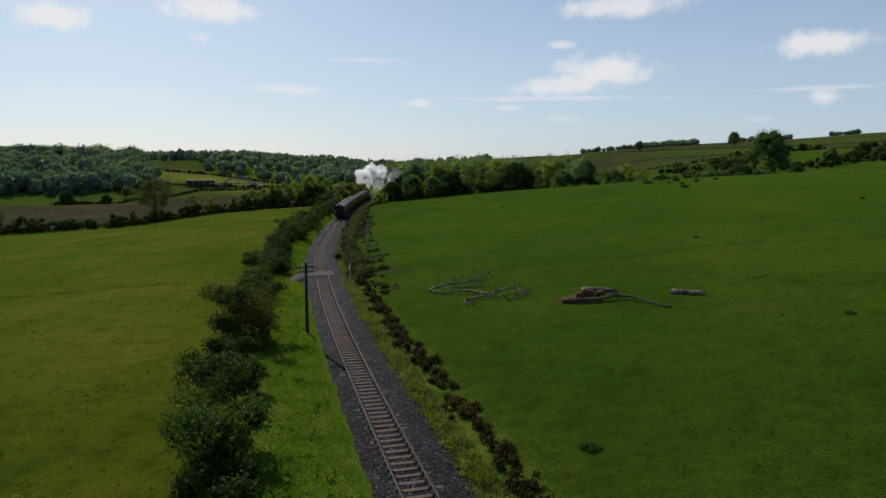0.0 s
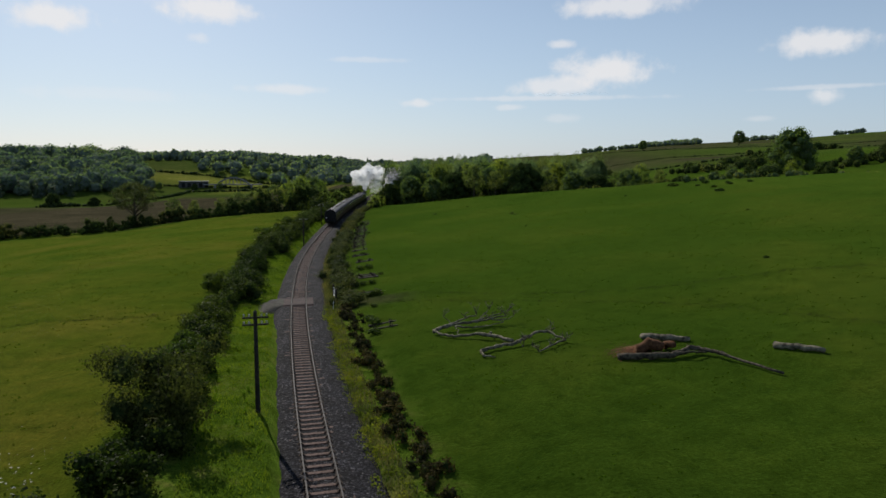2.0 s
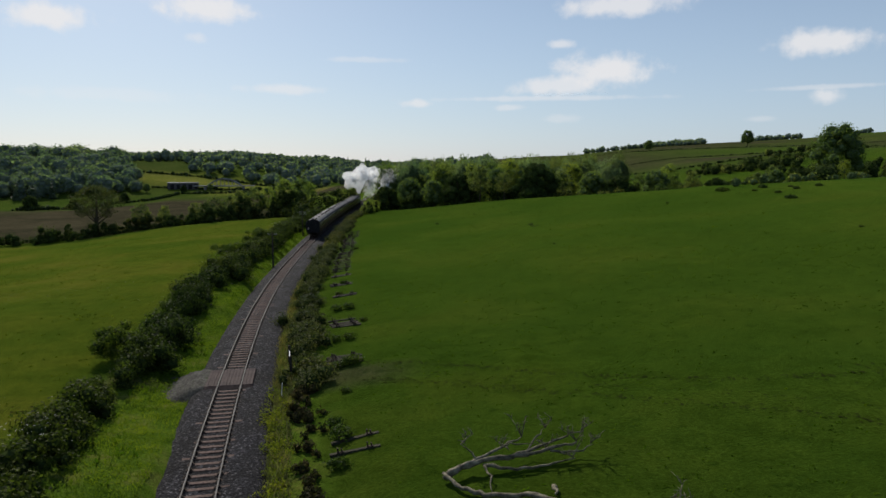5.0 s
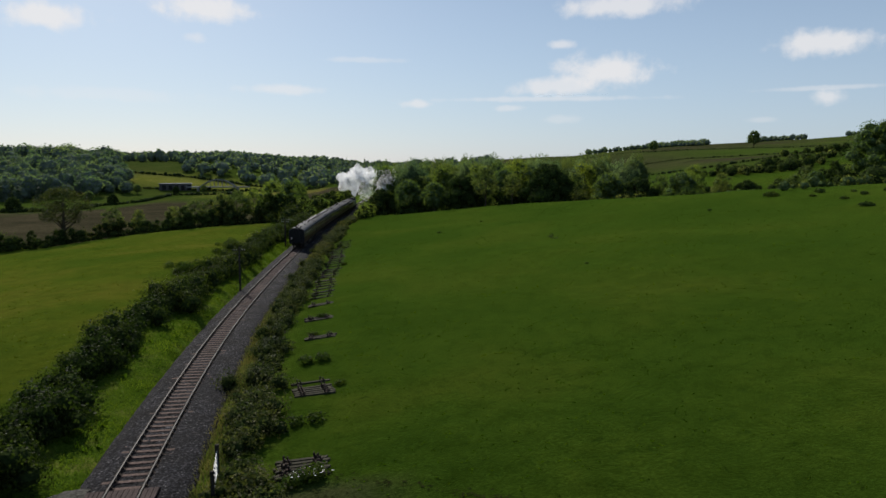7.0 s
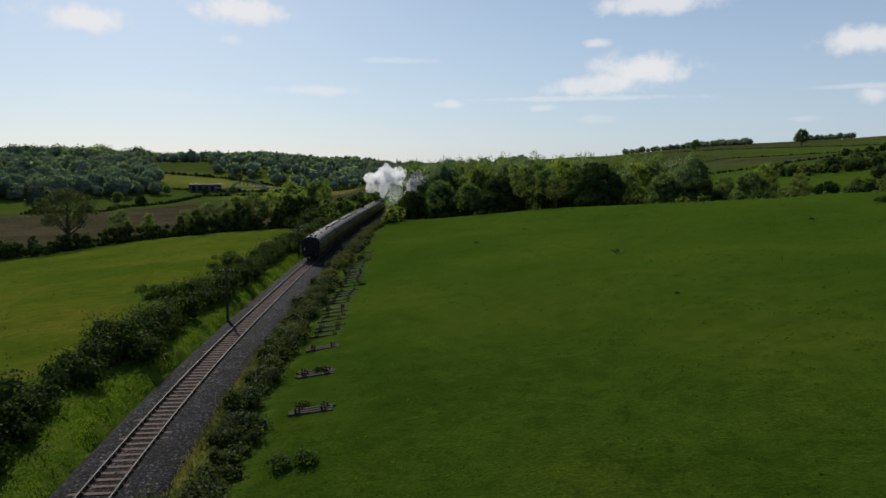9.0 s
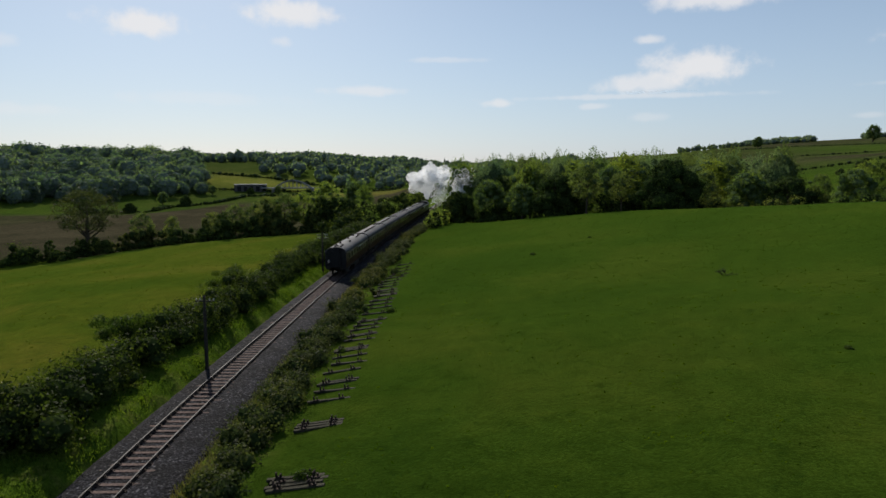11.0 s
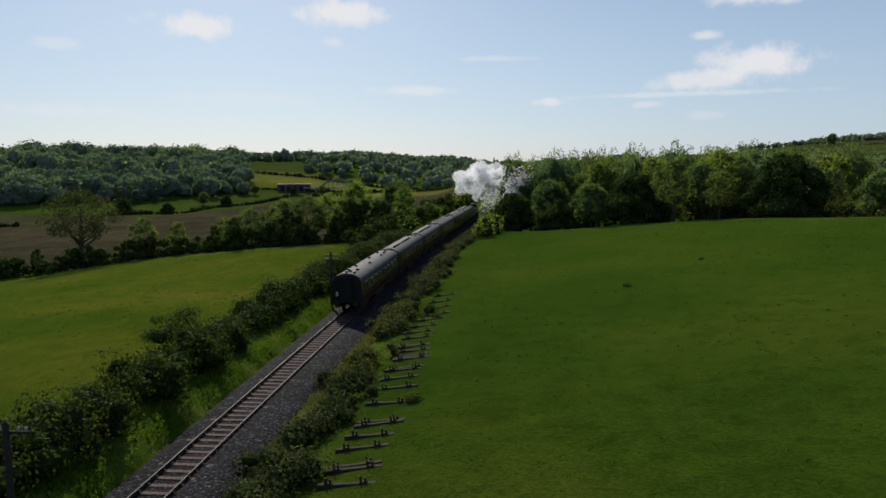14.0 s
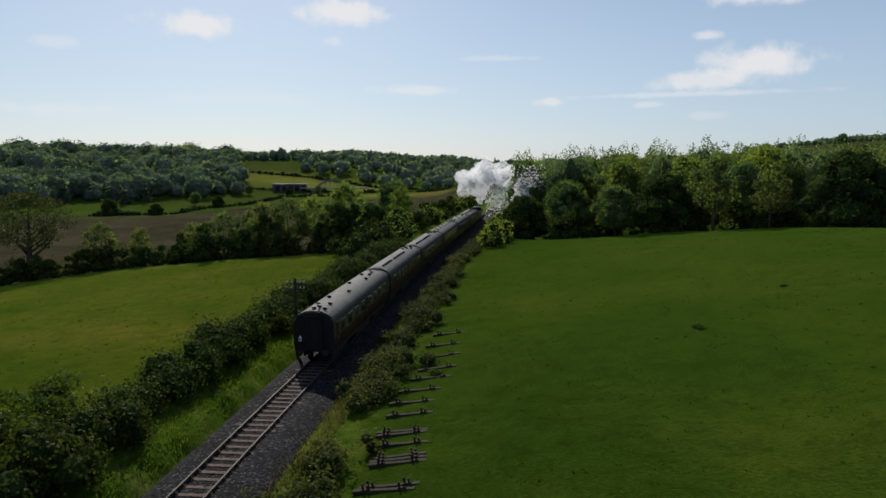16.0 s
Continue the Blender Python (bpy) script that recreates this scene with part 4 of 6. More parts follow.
def coach(vents, label):
    """A passenger coach, its middle at the origin, the rails at z = 0."""
    root = new("railway_coach")
    side = [(-1.30, 1.02), (-1.40, 1.45), (-1.41, 2.0), (-1.39, 2.6), (-1.34, 3.08), (1.34, 3.08), (1.39, 2.6), (1.41, 2.0), (1.40, 1.45), (1.30, 1.02)]
    bm = bmesh.new()
    extrude(bm, side, -HALF, HALF)
    part("body", bm, CHOC, root, "chocolate brown painted coach side")
    bm = bmesh.new()
    arc = [(1.37, 3.06), (1.36, 3.14)] + [(1.34 * math.cos(a), 3.14 + 0.60 * math.sin(a) ** 0.85) for a in [math.pi * k / 16 for k in range(1, 16)]] + [(-1.36, 3.14), (-1.37, 3.06)]
    extrude(bm, arc, -HALF - 0.03, HALF + 0.03)
    roof = part("roof", bm, ROOF, root, "dark grey weathered domed roof")
    for sx in (-1, 1):
        bm = bmesh.new()
        for z0, z1, o in ((2.0, 2.9, 1.402),):
            v = [bm.verts.new((sx * (o + d), y, z)) for y in (-HALF + 0.02, HALF - 0.02) for z, d in ((1.98, 0.014), (2.55, -0.004), (2.98, -0.048))]
            bm.faces.new((v[0], v[1], v[4], v[3]))
            bm.faces.new((v[1], v[2], v[5], v[4]))
            bmesh.ops.solidify(bm, geom=list(bm.faces), thickness=0.012)
        part("upper_panel", bm, CREAM, root, "cream painted upper panel")
        for k in range(8):
            y = -7.5 + 2.14 * k
            bm = bmesh.new()
            box(bm, sx * 1.402 - 0.03, sx * 1.402 + 0.03, y - 0.55, y + 0.55, 2.08, 2.84, 0.02)
            w = part("window", bm, GLASS, root, "dark glass coach window")
            bm = bmesh.new()
            box(bm, sx * 1.404 - 0.03, sx * 1.404 + 0.03, y - 0.55, y + 0.55, 2.62, 2.65)
            part("transom", bm, CREAM, w)
        for y in (-8.95, 0.0, 8.95):
            bm = bmesh.new()
            box(bm, sx * 1.400 - 0.028, sx * 1.400 + 0.028, y - 0.33, y + 0.33, 1.1, 2.95, 0.02)
            d = part("door", bm, CHOC, root, "brown painted coach door")
            bm = bmesh.new()
            box(bm, sx * 1.44 - 0.02, sx * 1.44 + 0.02, y + 0.18, y + 0.28, 1.85, 1.90)
            part("handle", bm, WHITE, d)
        bm = bmesh.new()
        box(bm, sx * 1.22 - 0.06, sx * 1.22 + 0.06, -HALF, HALF, 0.85, 1.04, 0.01)
        part("solebar", bm, GRIME, root)
        bm = bmesh.new()
        box(bm, sx * 0.95 - 0.25, sx * 0.95 + 0.25, -2.6, 1.9, 0.42, 0.90, 0.04)
        part("battery_box", bm, GRIME, root)
    for sy in (-1, 1):
        bm = bmesh.new()
        extrude(bm, [(x * 0.985, z) for x, z in side[:5]] + [(-1.1, 3.42), (-0.5, 3.66), (0.5, 3.66), (1.1, 3.42)] + [(x * 0.985, z) for x, z in side[5:]], sy * HALF, sy * (HALF + 0.035))
        e = part("end_wall", bm, BLACK, root, "black painted coach end")
        bm = bmesh.new()
        for x0, x1, z0, z1 in ((-0.62, -0.45, 1.05, 3.3), (0.45, 0.62, 1.05, 3.3), (-0.62, 0.62, 3.3, 3.45), (-0.45, 0.45, 1.15, 3.25)):
            box(bm, x0, x1, min(sy * (HALF + 0.03), sy * (HALF + 0.26)), max(sy * (HALF + 0.03), sy * (HALF + 0.26)), z0, z1, 0.02)
        part("gangway", bm, BLACK, e)
        for sx in (-0.87, 0.87):
            bm = bmesh.new()
            tube(bm, [(sx, sy * HALF, 1.05), (sx, sy * (HALF + 0.38), 1.05)], [0.09, 0.08], 10)
            tube(bm, [(sx, sy * (HALF + 0.38), 1.05), (sx, sy * (HALF + 0.43), 1.05)], [0.23, 0.22], 14)
            part("buffer", bm, GRIME, e)
        bm = bmesh.new()
        tube(bm, [(-0.95, sy * (HALF - 1.3), 3.58), (-1.05, sy * (HALF - 0.05), 3.52)], [0.022, 0.022], 5)
        tube(bm, [(0.95, sy * (HALF - 1.3), 3.58), (1.05, sy * (HALF - 0.05), 3.52)], [0.022, 0.022], 5)
        tube(bm, [(-0.14, sy * (HALF - 1.15), 3.80), (-0.20, sy * (HALF - 0.45), 3.77), (-0.95, sy * (HALF - 0.03), 3.58)], [0.024] * 3, 5)
        tube(bm, [(0.14, sy * (HALF - 1.15), 3.80), (0.20, sy * (HALF - 0.45), 3.77), (0.95, sy * (HALF - 0.03), 3.58)], [0.024] * 3, 5)
        part("roof_pipe", bm, GRIME, roof)
        bm = bmesh.new()
        extrude(bm, [(1.25, 3.28), (0.9, 3.56), (0.4, 3.74), (-0.4, 3.74), (-0.9, 3.56), (-1.25, 3.28), (-1.25, 3.34), (-0.9, 3.62), (-0.4, 3.80), (0.4, 3.80), (0.9, 3.62), (1.25, 3.34)], sy * (HALF - 0.02), sy * (HALF + 0.05))
        part("roof_lip", bm, BLACK, roof)
        y0 = sy * 6.9
        bm = bmesh.new()
        for sx in (-1.0, 1.0):
            box(bm, sx - 0.06, sx + 0.06, y0 - 1.9, y0 + 1.9, 0.40, 0.78, 0.03)
        box(bm, -1.0, 1.0, y0 - 0.35, y0 + 0.35, 0.35, 0.80, 0.03)
        bogie = part("bogie", bm, GRIME, root)
        wheelset(bogie, y0 - 1.3)
        wheelset(bogie, y0 + 1.3)
    for x, y in vents:
        z = 3.14 + 0.60 * max(0.0, 1 - (x / 1.34) ** 2) ** 0.43
        bm = bmesh.new()
        tube(bm, [(x, y, z - 0.05), (x, y, z + 0.07)], [0.07, 0.07], 8)
        tube(bm, [(x - 0.17, y, z + 0.10), (x - 0.08, y, z + 0.11), (x + 0.08, y, z + 0.11), (x + 0.17, y, z + 0.10)], [0.03, 0.10, 0.10, 0.03], 8)
        part("roof_vent", bm, BLACK, roof, "small black roof ventilator")
    return tagged(root, label, "railway coach", "coaches of the train")


SCATTER_VENTS = [(-0.22, -8.9), (0.55, -8.9), (0.0, -8.3), (-0.38, -7.3), (0.42, -7.1), (-0.35, -4.6), (0.5, -2.0), (-0.42, 1.8), (0.45, 4.2), (0.3, 6.4), (-0.45, 6.5), (0.15, 7.7)]
ROW_VENTS = [(0.38, -8.0 + 0.92 * k) for k in range(13) if k != 5] + [(-0.3, 6.2), (0.1, 6.8), (0.5, 7.4), (-0.35, 7.9), (0.2, 8.6)]
MID_VENTS = [(0.3, -7.8), (-0.3, -6.1), (0.3, -4.4), (-0.3, -2.7), (0.3, -1.0), (-0.3, 0.7), (0.3, 2.4), (-0.3, 4.1), (0.3, 5.8), (-0.3, 7.5), (0.25, 8.4)]
S_REAR, PITCH = 191.5, 20.25


def set_on_line(s):
    x, y, h = along(s)
    return pose(x, y, 0, 0, 0, math.degrees(h))


scatter_coach = coach(SCATTER_VENTS, "chocolate and cream coach with scattered roof vents")
row_coach = coach(ROW_VENTS, "chocolate and cream coach with a line of roof vents")
mid_coach = coach(MID_VENTS, "chocolate and cream coach with staggered roof vents")
for i, c in ((0, scatter_coach), (1, row_coach), (3, mid_coach)):
    c.matrix_world = set_on_line(S_REAR + HALF + PITCH * i)
for i, c in ((2, row_coach), (4, scatter_coach), (5, row_coach)):
    copy_thing(c, set_on_line(S_REAR + HALF + PITCH * i))

# tail lamp on the last coach
lamp = new("tail_lamp")
lamp.matrix_world = set_on_line(S_REAR + HALF)
bm = bmesh.new()
box(bm, -1.00, -0.82, -HALF - 0.24, -HALF - 0.06, 1.75, 2.03, 0.02)
part("body", bm, WHITE, lamp, "white enamelled lamp body")
bm = bmesh.new()
tube(bm, [(-0.91, -HALF - 0.15, 2.03), (-0.91, -HALF - 0.15, 2.14)], [0.06, 0.03], 8)
part("chimney", bm, WHITE, lamp)
bm = bmesh.new()
tube(bm, [(-0.91, -HALF - 0.24, 1.89), (-0.91, -HALF - 0.28, 1.89)], [0.06, 0.06], 10)
LENS, _t, _b = material("red_lens", 0.1)
_b.inputs["Base Color"].default_value = (0.25, 0.01, 0.01, 1)
part("lens", bm, LENS, lamp, "red glass lens")
bm = bmesh.new()
box(bm, -0.95, -0.87, -HALF - 0.10, -HALF - 0.03, 1.68, 1.80)
part("bracket", bm, BLACK, lamp)
tagged(lamp, "white tail lamp hung on the last coach", "lamp")


def tender():
    root = new("tender")
    bm = bmesh.new()
    extrude(bm, [(-1.25, 1.25), (-1.3, 2.6), (-1.2, 2.95), (-1.1, 2.95), (-1.1, 2.5), (1.1, 2.5), (1.1, 2.95), (1.2, 2.95), (1.3, 2.6), (1.25, 1.25)], -3.3, 3.3)
    part("tank", bm, GREEN, root, "dark green tender tank")
    bm = bmesh.new()
    box(bm, -1.3, 1.3, -3.5, 3.5, 1.08, 1.25, 0.02)
    part("frame", bm, BLACK, root)
    bm = bmesh.new()
    bmesh.ops.create_icosphere(bm, subdivisions=3, radius=1.0)
    for v in bm.verts:
        v.co = Vector((v.co.x * 1.05, v.co.y * 2.3 + 0.6, 2.5 + max(0, v.co.z) * 0.5 * (1 + 0.5 * noise.noise(v.co * 4)) + 0.05 * noise.noise(v.co * 9)))
    part("coal", bm, COAL, root, "heap of black coal")
    for y in (-2.2, 0, 2.2):
        wheelset(root, y, 0.6)
    return tagged(root, "dark green steam engine tender loaded with coal", "tender")


def engine():
    root = new("steam_engine")
    bm = bmesh.new()
    tube(bm, [(0, -1.8, 2.35), (0, 0.2, 2.38), (0, 3.6, 2.42)], [0.86, 0.84, 0.74], 24)
    smooth_all(part("boiler", bm, GREEN, root, "dark green cylindrical boiler"))
    bm = bmesh.new()
    tube(bm, [(0, 3.55, 2.42), (0, 5.0, 2.42), (0, 5.12, 2.42)], [0.80, 0.80, 0.62], 24)
    part("smokebox", bm, BLACK, root)
    bm = bmesh.new()
    tube(bm, [(0, 4.4, 3.1), (0, 4.4, 3.35), (0, 4.4, 3.75), (0, 4.4, 3.9), (0, 4.4, 3.93)], [0.34, 0.25, 0.27, 0.33, 0.24], 18)
    part("chimney", bm, BLACK, root)
    bm = bmesh.new()
    tube(bm, [(0, 1.5, 3.05), (0, 1.5, 3.4), (0, 1.5, 3.55), (0, 1.5, 3.62)], [0.36, 0.34, 0.22, 0.05], 16)
    part("dome", bm, GREEN, root)
    bm = bmesh.new()
    for sx in (-1, 1):
        box(bm, sx * 1.22 - 0.03, sx * 1.22 + 0.03, -3.9, -1.9, 1.3, 3.2)
    box(bm, -1.19, 1.19, -1.96, -1.88, 1.3, 3.3)
    part("cab", bm, GREEN, root, "dark green engine cab")
    bm = bmesh.new()
    extrude(bm, [(1.28, 3.14)] + [(1.25 * math.cos(a), 3.2 + 0.5 * math.sin(a)) for a in [math.pi * k / 10 for k in range(1, 10)]] + [(-1.28, 3.14)], -4.1, -1.8)
    part("cab_roof", bm, BLACK, root)
    bm = bmesh.new()
    box(bm, -1.25, 1.25, -3.9, 5.3, 1.2, 1.3, 0.01)
    part("running_plate", bm, BLACK, root)
    for y in (-2.3, 0.0, 2.3):
        wheelset(root, y, 0.8)
    wheelset(root, 4.3, 0.48)
    for sx in (-1, 1):
        bm = bmesh.new()
        tube(bm, [(sx * 1.08, 3.4, 0.85), (sx * 1.08, 4.6, 0.85)], [0.33, 0.33], 14)
        part("cylinder", bm, BLACK, root)
        bm = bmesh.new()
        box(bm, sx * 1.0 - 0.04, sx * 1.0 + 0.04, -2.4, 2.4, 0.72, 0.86)
        part("coupling_rod", bm, STEEL, root)
        bm = bmesh.new()
        tube(bm, [(sx * 0.87, 5.3, 1.05), (sx * 0.87, 5.7, 1.05)], [0.1, 0.2], 12)
        part("buffer", bm, BLACK, root)
    bm = bmesh.new()
    box(bm, -1.25, 1.25, 5.25, 5.35, 0.85, 1.25)
    part("buffer_beam", bm, LENS, root, "red buffer beam")
    return tagged(root, "dark green steam engine with a black smokebox", "locomotive")


S_TENDER = S_REAR + PITCH * 6 + 3.7
tender().matrix_world = set_on_line(S_TENDER)
engine().matrix_world = set_on_line(S_TENDER + 7.9)

# smoke: a drift of countless fine flecks over the engine
SMOKE = bpy.data.materials.new("smoke")
SMOKE.use_nodes = True
_t = SMOKE.node_tree
_t.nodes.clear()
_d = _t.nodes.new("ShaderNodeBsdfDiffuse")
_d.inputs["Color"].default_value = (0.97, 0.97, 0.98, 1)
_l = _t.nodes.new("ShaderNodeBsdfTranslucent")
_l.inputs["Color"].default_value = (0.98, 0.985, 0.99, 1)
_p = _t.nodes.new("ShaderNodeBsdfTransparent")
_m1, _m2 = _t.nodes.new("ShaderNodeMixShader"), _t.nodes.new("ShaderNodeMixShader")
_m1.inputs[0].default_value, _m2.inputs[0].default_value = 0.78, 0.55
_o = _t.nodes.new("ShaderNodeOutputMaterial")
for a, b in ((_d.outputs[0], _m1.inputs[1]), (_l.outputs[0], _m1.inputs[2]), (_m1.outputs[0], _m2.inputs[1]), (_p.outputs[0], _m2.inputs[2]), (_m2.outputs[0], _o.inputs[0])):
    _t.links.new(a, b)


def flecks(puffs, count, size, seed):
    r = np.random.default_rng(seed)
    c = np.array([p[:3] for p in puffs], float)
    q = np.array([p[3] for p in puffs], float)
    k = np.array([p[4] for p in puffs], float)
    pick = r.choice(len(c), count, p=k / k.sum())
    d = r.normal(size=(count, 3))
    d /= np.linalg.norm(d, axis=1)[:, None]
    rad = q[pick] * r.random(count) ** 0.42 * (1 + 0.25 * np.sin(3 * d[:, 0] + pick) + 0.2 * np.sin(5 * d[:, 2] + 2 * pick))
    p = c[pick] + d * rad[:, None]
    u, v = r.normal(size=(2, count, 3))
    u /= np.linalg.norm(u, axis=1)[:, None]
    v = np.cross(u, v)
    v /= np.linalg.norm(v, axis=1)[:, None]
    s = size * (0.5 + r.random(count))[:, None]
    return np.stack([p - u * s, p - v * s, p + u * s, p + v * s], 1).reshape(-1, 3)


ex, ey, eh = along(S_TENDER + 7.9 + 4.4)
PUFFS = [(ex, ey, 5.0, 0.9, 1.5), (ex + 0.2, ey - 2, 7.0, 2.0, 5), (ex + 0.5, ey - 6, 9.5, 3.2, 11), (ex - 1.5, ey - 10, 10.0, 3.0, 9), (ex + 3.0, ey - 12, 11.5, 3.2, 11), (ex + 6.0, ey - 18, 11.5, 3.2, 9), (ex + 9.0, ey - 24, 11.4, 2.8, 6.5), (ex + 11.5, ey - 30, 9.8, 2.8, 4), (ex + 13.5, ey - 36, 7.8, 2.6, 2.2), (ex + 14, ey - 40, 5.4, 2.2, 1.0), (ex + 7.0, ey - 24, 7.4, 3.2, 1.8), (ex + 15.5, ey - 38, 11.0, 3.0, 0.8), (ex + 9, ey - 34, 5.5, 3.4, 0.7), (ex + 3, ey - 16, 13.8, 2.2, 2.5)]
tagged(new("smoke", quads_mesh("smoke", flecks(PUFFS, 60000, 0.12, 77), [SMOKE])), "white steam and smoke drifting from the engine", "smoke", kind="stuff")

# ---- old sleepers lying in the pasture ----
OLDWOOD = two_scale("weathered_sleeper", (0.020, 0.020, 0.012), (0.078, 0.070, 0.048), 8.0, 1.2, 0.95, relief=0.02, wear=(0.030, 0.040, 0.012))
RUST = two_scale("rusty_iron", (0.022, 0.016, 0.013), (0.06, 0.042, 0.032), 14.0, 2.0, 0.85, relief=0.006)


def old_sleeper():
    root = new("old_sleeper")
    bm = bmesh.new()
    v = box(bm, -1.3, 1.3, -0.125, 0.125, 0, 0.13, 0.012)
    for w in bm.verts:
        w.co.z += 0.012 * math.sin(w.co.x * 3)
    part("beam", bm, OLDWOOD, root)
    for sx in (-0.76, 0.76):
        bm = bmesh.new()
        box(bm, sx - 0.18, sx + 0.18, -0.10, 0.10, 0.13, 0.17, 0.008)
        for o, hgt in ((-0.10, 0.40), (0.09, 0.33)):
            box(bm, sx + o - 0.035, sx + o + 0.035, -0.075, 0.075, 0.17, hgt, 0.012)
        part("rail_chair", bm, RUST, root, "rusty cast iron rail chair")
    return tagged(root, "old timber sleeper with rail chairs lying in grass", "sleeper", "old sleepers in the pasture")


first_sleeper = old_sleeper()
# place along the line, across it, how many lie side by side, and their turn
PILES = [(78.6, 7.5, 1, 12), (80.2, 7.7, 1, 18), (95.3, 8.0, 6, 2), (106.8, 8.6, 5, 2), (108.6, 8.4, 1, 8), (120.6, 8.9, 3, 4), (128.1, 8.5, 4, 4), (134.9, 8.4, 3, 9), (139.0, 8.3, 1, 6), (140.8, 8.3, 1, 4), (142.6, 8.2, 2, 6), (145.1, 8.1, 1, 8), (147.0, 8.2, 1, 5), (148.9, 8.1, 1, 6), (151.0, 7.9, 3, 7), (153.7, 8.0, 1, 4), (155.4, 8.0, 2, 6), (157.6, 7.9, 1, 4), (159.1, 8.0, 1, 1), (160.9, 8.2, 2, 5), (164.0, 8.1, 1, 1), (166.8, 8.1, 1, 4), (168.8, 8.0, 1, 6), (170.8, 8.1, 2, 6), (173.6, 8.1, 3, 9), (175.4, 8.0, 1, 5), (176.9, 7.9, 2, 8), (179.5, 7.8, 1, 7), (181.5, 7.7, 1, 8), (183.6, 7.9, 1, 6), (185.9, 8.2, 1, 9), (187.9, 8.3, 1, 7), (190.9, 8.3, 1, 9), (194.0, 8.2, 1, 4), (197.5, 8.2, 1, 7)]
r4 = random.Random(4)
laid = False
for y, d, n, turn in PILES:
    for k in range(n):
        yy = y + (k - (n - 1) / 2) * 0.36
        xx = float(line_x(yy)) + d + 0.12 * r4.uniform(-1, 1)
        m = pose(xx, yy, float(ground_z(xx, yy)) - 0.045, r4.uniform(-2, 2), -math.degrees(math.atan(0.14)) + r4.uniform(-1.5, 1.5), turn + r4.uniform(-3, 3))
        if laid:
            copy_thing(first_sleeper, m)
        else:
            first_sleeper.matrix_world = m
            laid = True

# ---- dead wood in the pasture ----
DEADWOOD = two_scale("bleached_wood", (0.016, 0.014, 0.010), (0.27, 0.24, 0.17), 3.0, 0.9, 0.9, relief=0.03)
DARKWOOD = two_scale("dead_bark", (0.016, 0.013, 0.009), (0.13, 0.11, 0.08), 4.0, 1.0, 0.95, relief=0.03)
ROTTEN = two_scale("rotten_heartwood", (0.050, 0.023, 0.012), (0.165, 0.082, 0.042), 7.0, 1.0, 0.95, relief=0.05)


def on_ground(pts, lift):
    return [Vector((x, y, float(ground_z(x, y)) + z + lift)) for x, y, z in pts]


def limb(bm, pts, r0, r1, seed, sides=8):
    """A crooked limb through points, with knots along it."""
    r = random.Random(seed)
    out = []
    for a, b in zip(pts, pts[1:]):
        for k in range(4):
            out.append(a.lerp(b, k / 4) + Vector((r.uniform(-1, 1), r.uniform(-1, 1), r.uniform(-0.6, 0.8))) * 0.07)
    out.append(pts[-1])
    n = len(out)
    tube(bm, out, [(r0 + (r1 - r0) * i / (n - 1)) * r.uniform(0.85, 1.18) for i in range(n)], sides)


def twigs(bm, roots, seed, reach, r0, levels=2):
    r = random.Random(seed)
    for p in roots:
        for _ in range(3):
            d = Vector((r.uniform(-1, 1), r.uniform(-1, 1), r.uniform(0.1, 1.1))) * reach * r.uniform(0.5, 1.0)
            e = p + d
            mid = p + d * 0.5 + Vector((0, 0, 0.12 * reach))
            tube(bm, [p, mid, e], [r0, r0 * 0.7, r0 * 0.25], 5)
            if levels > 1:
                twigs(bm, [mid, e], r.random(), reach * 0.55, r0 * 0.55, levels - 1)


def dead_thing(name, label, mat, build, category="dead wood"):
    bm = bmesh.new()
    build(bm)
    c = sum((v.co for v in bm.verts), Vector()) / len(bm.verts)
    c.z = float(ground_z(c.x, c.y))
    for v in bm.verts:
        v.co -= c
    ob = smooth_all(part(name, bm, mat))
    ob.location = c
    return tagged(ob, label, category, "dead wood in the pasture")


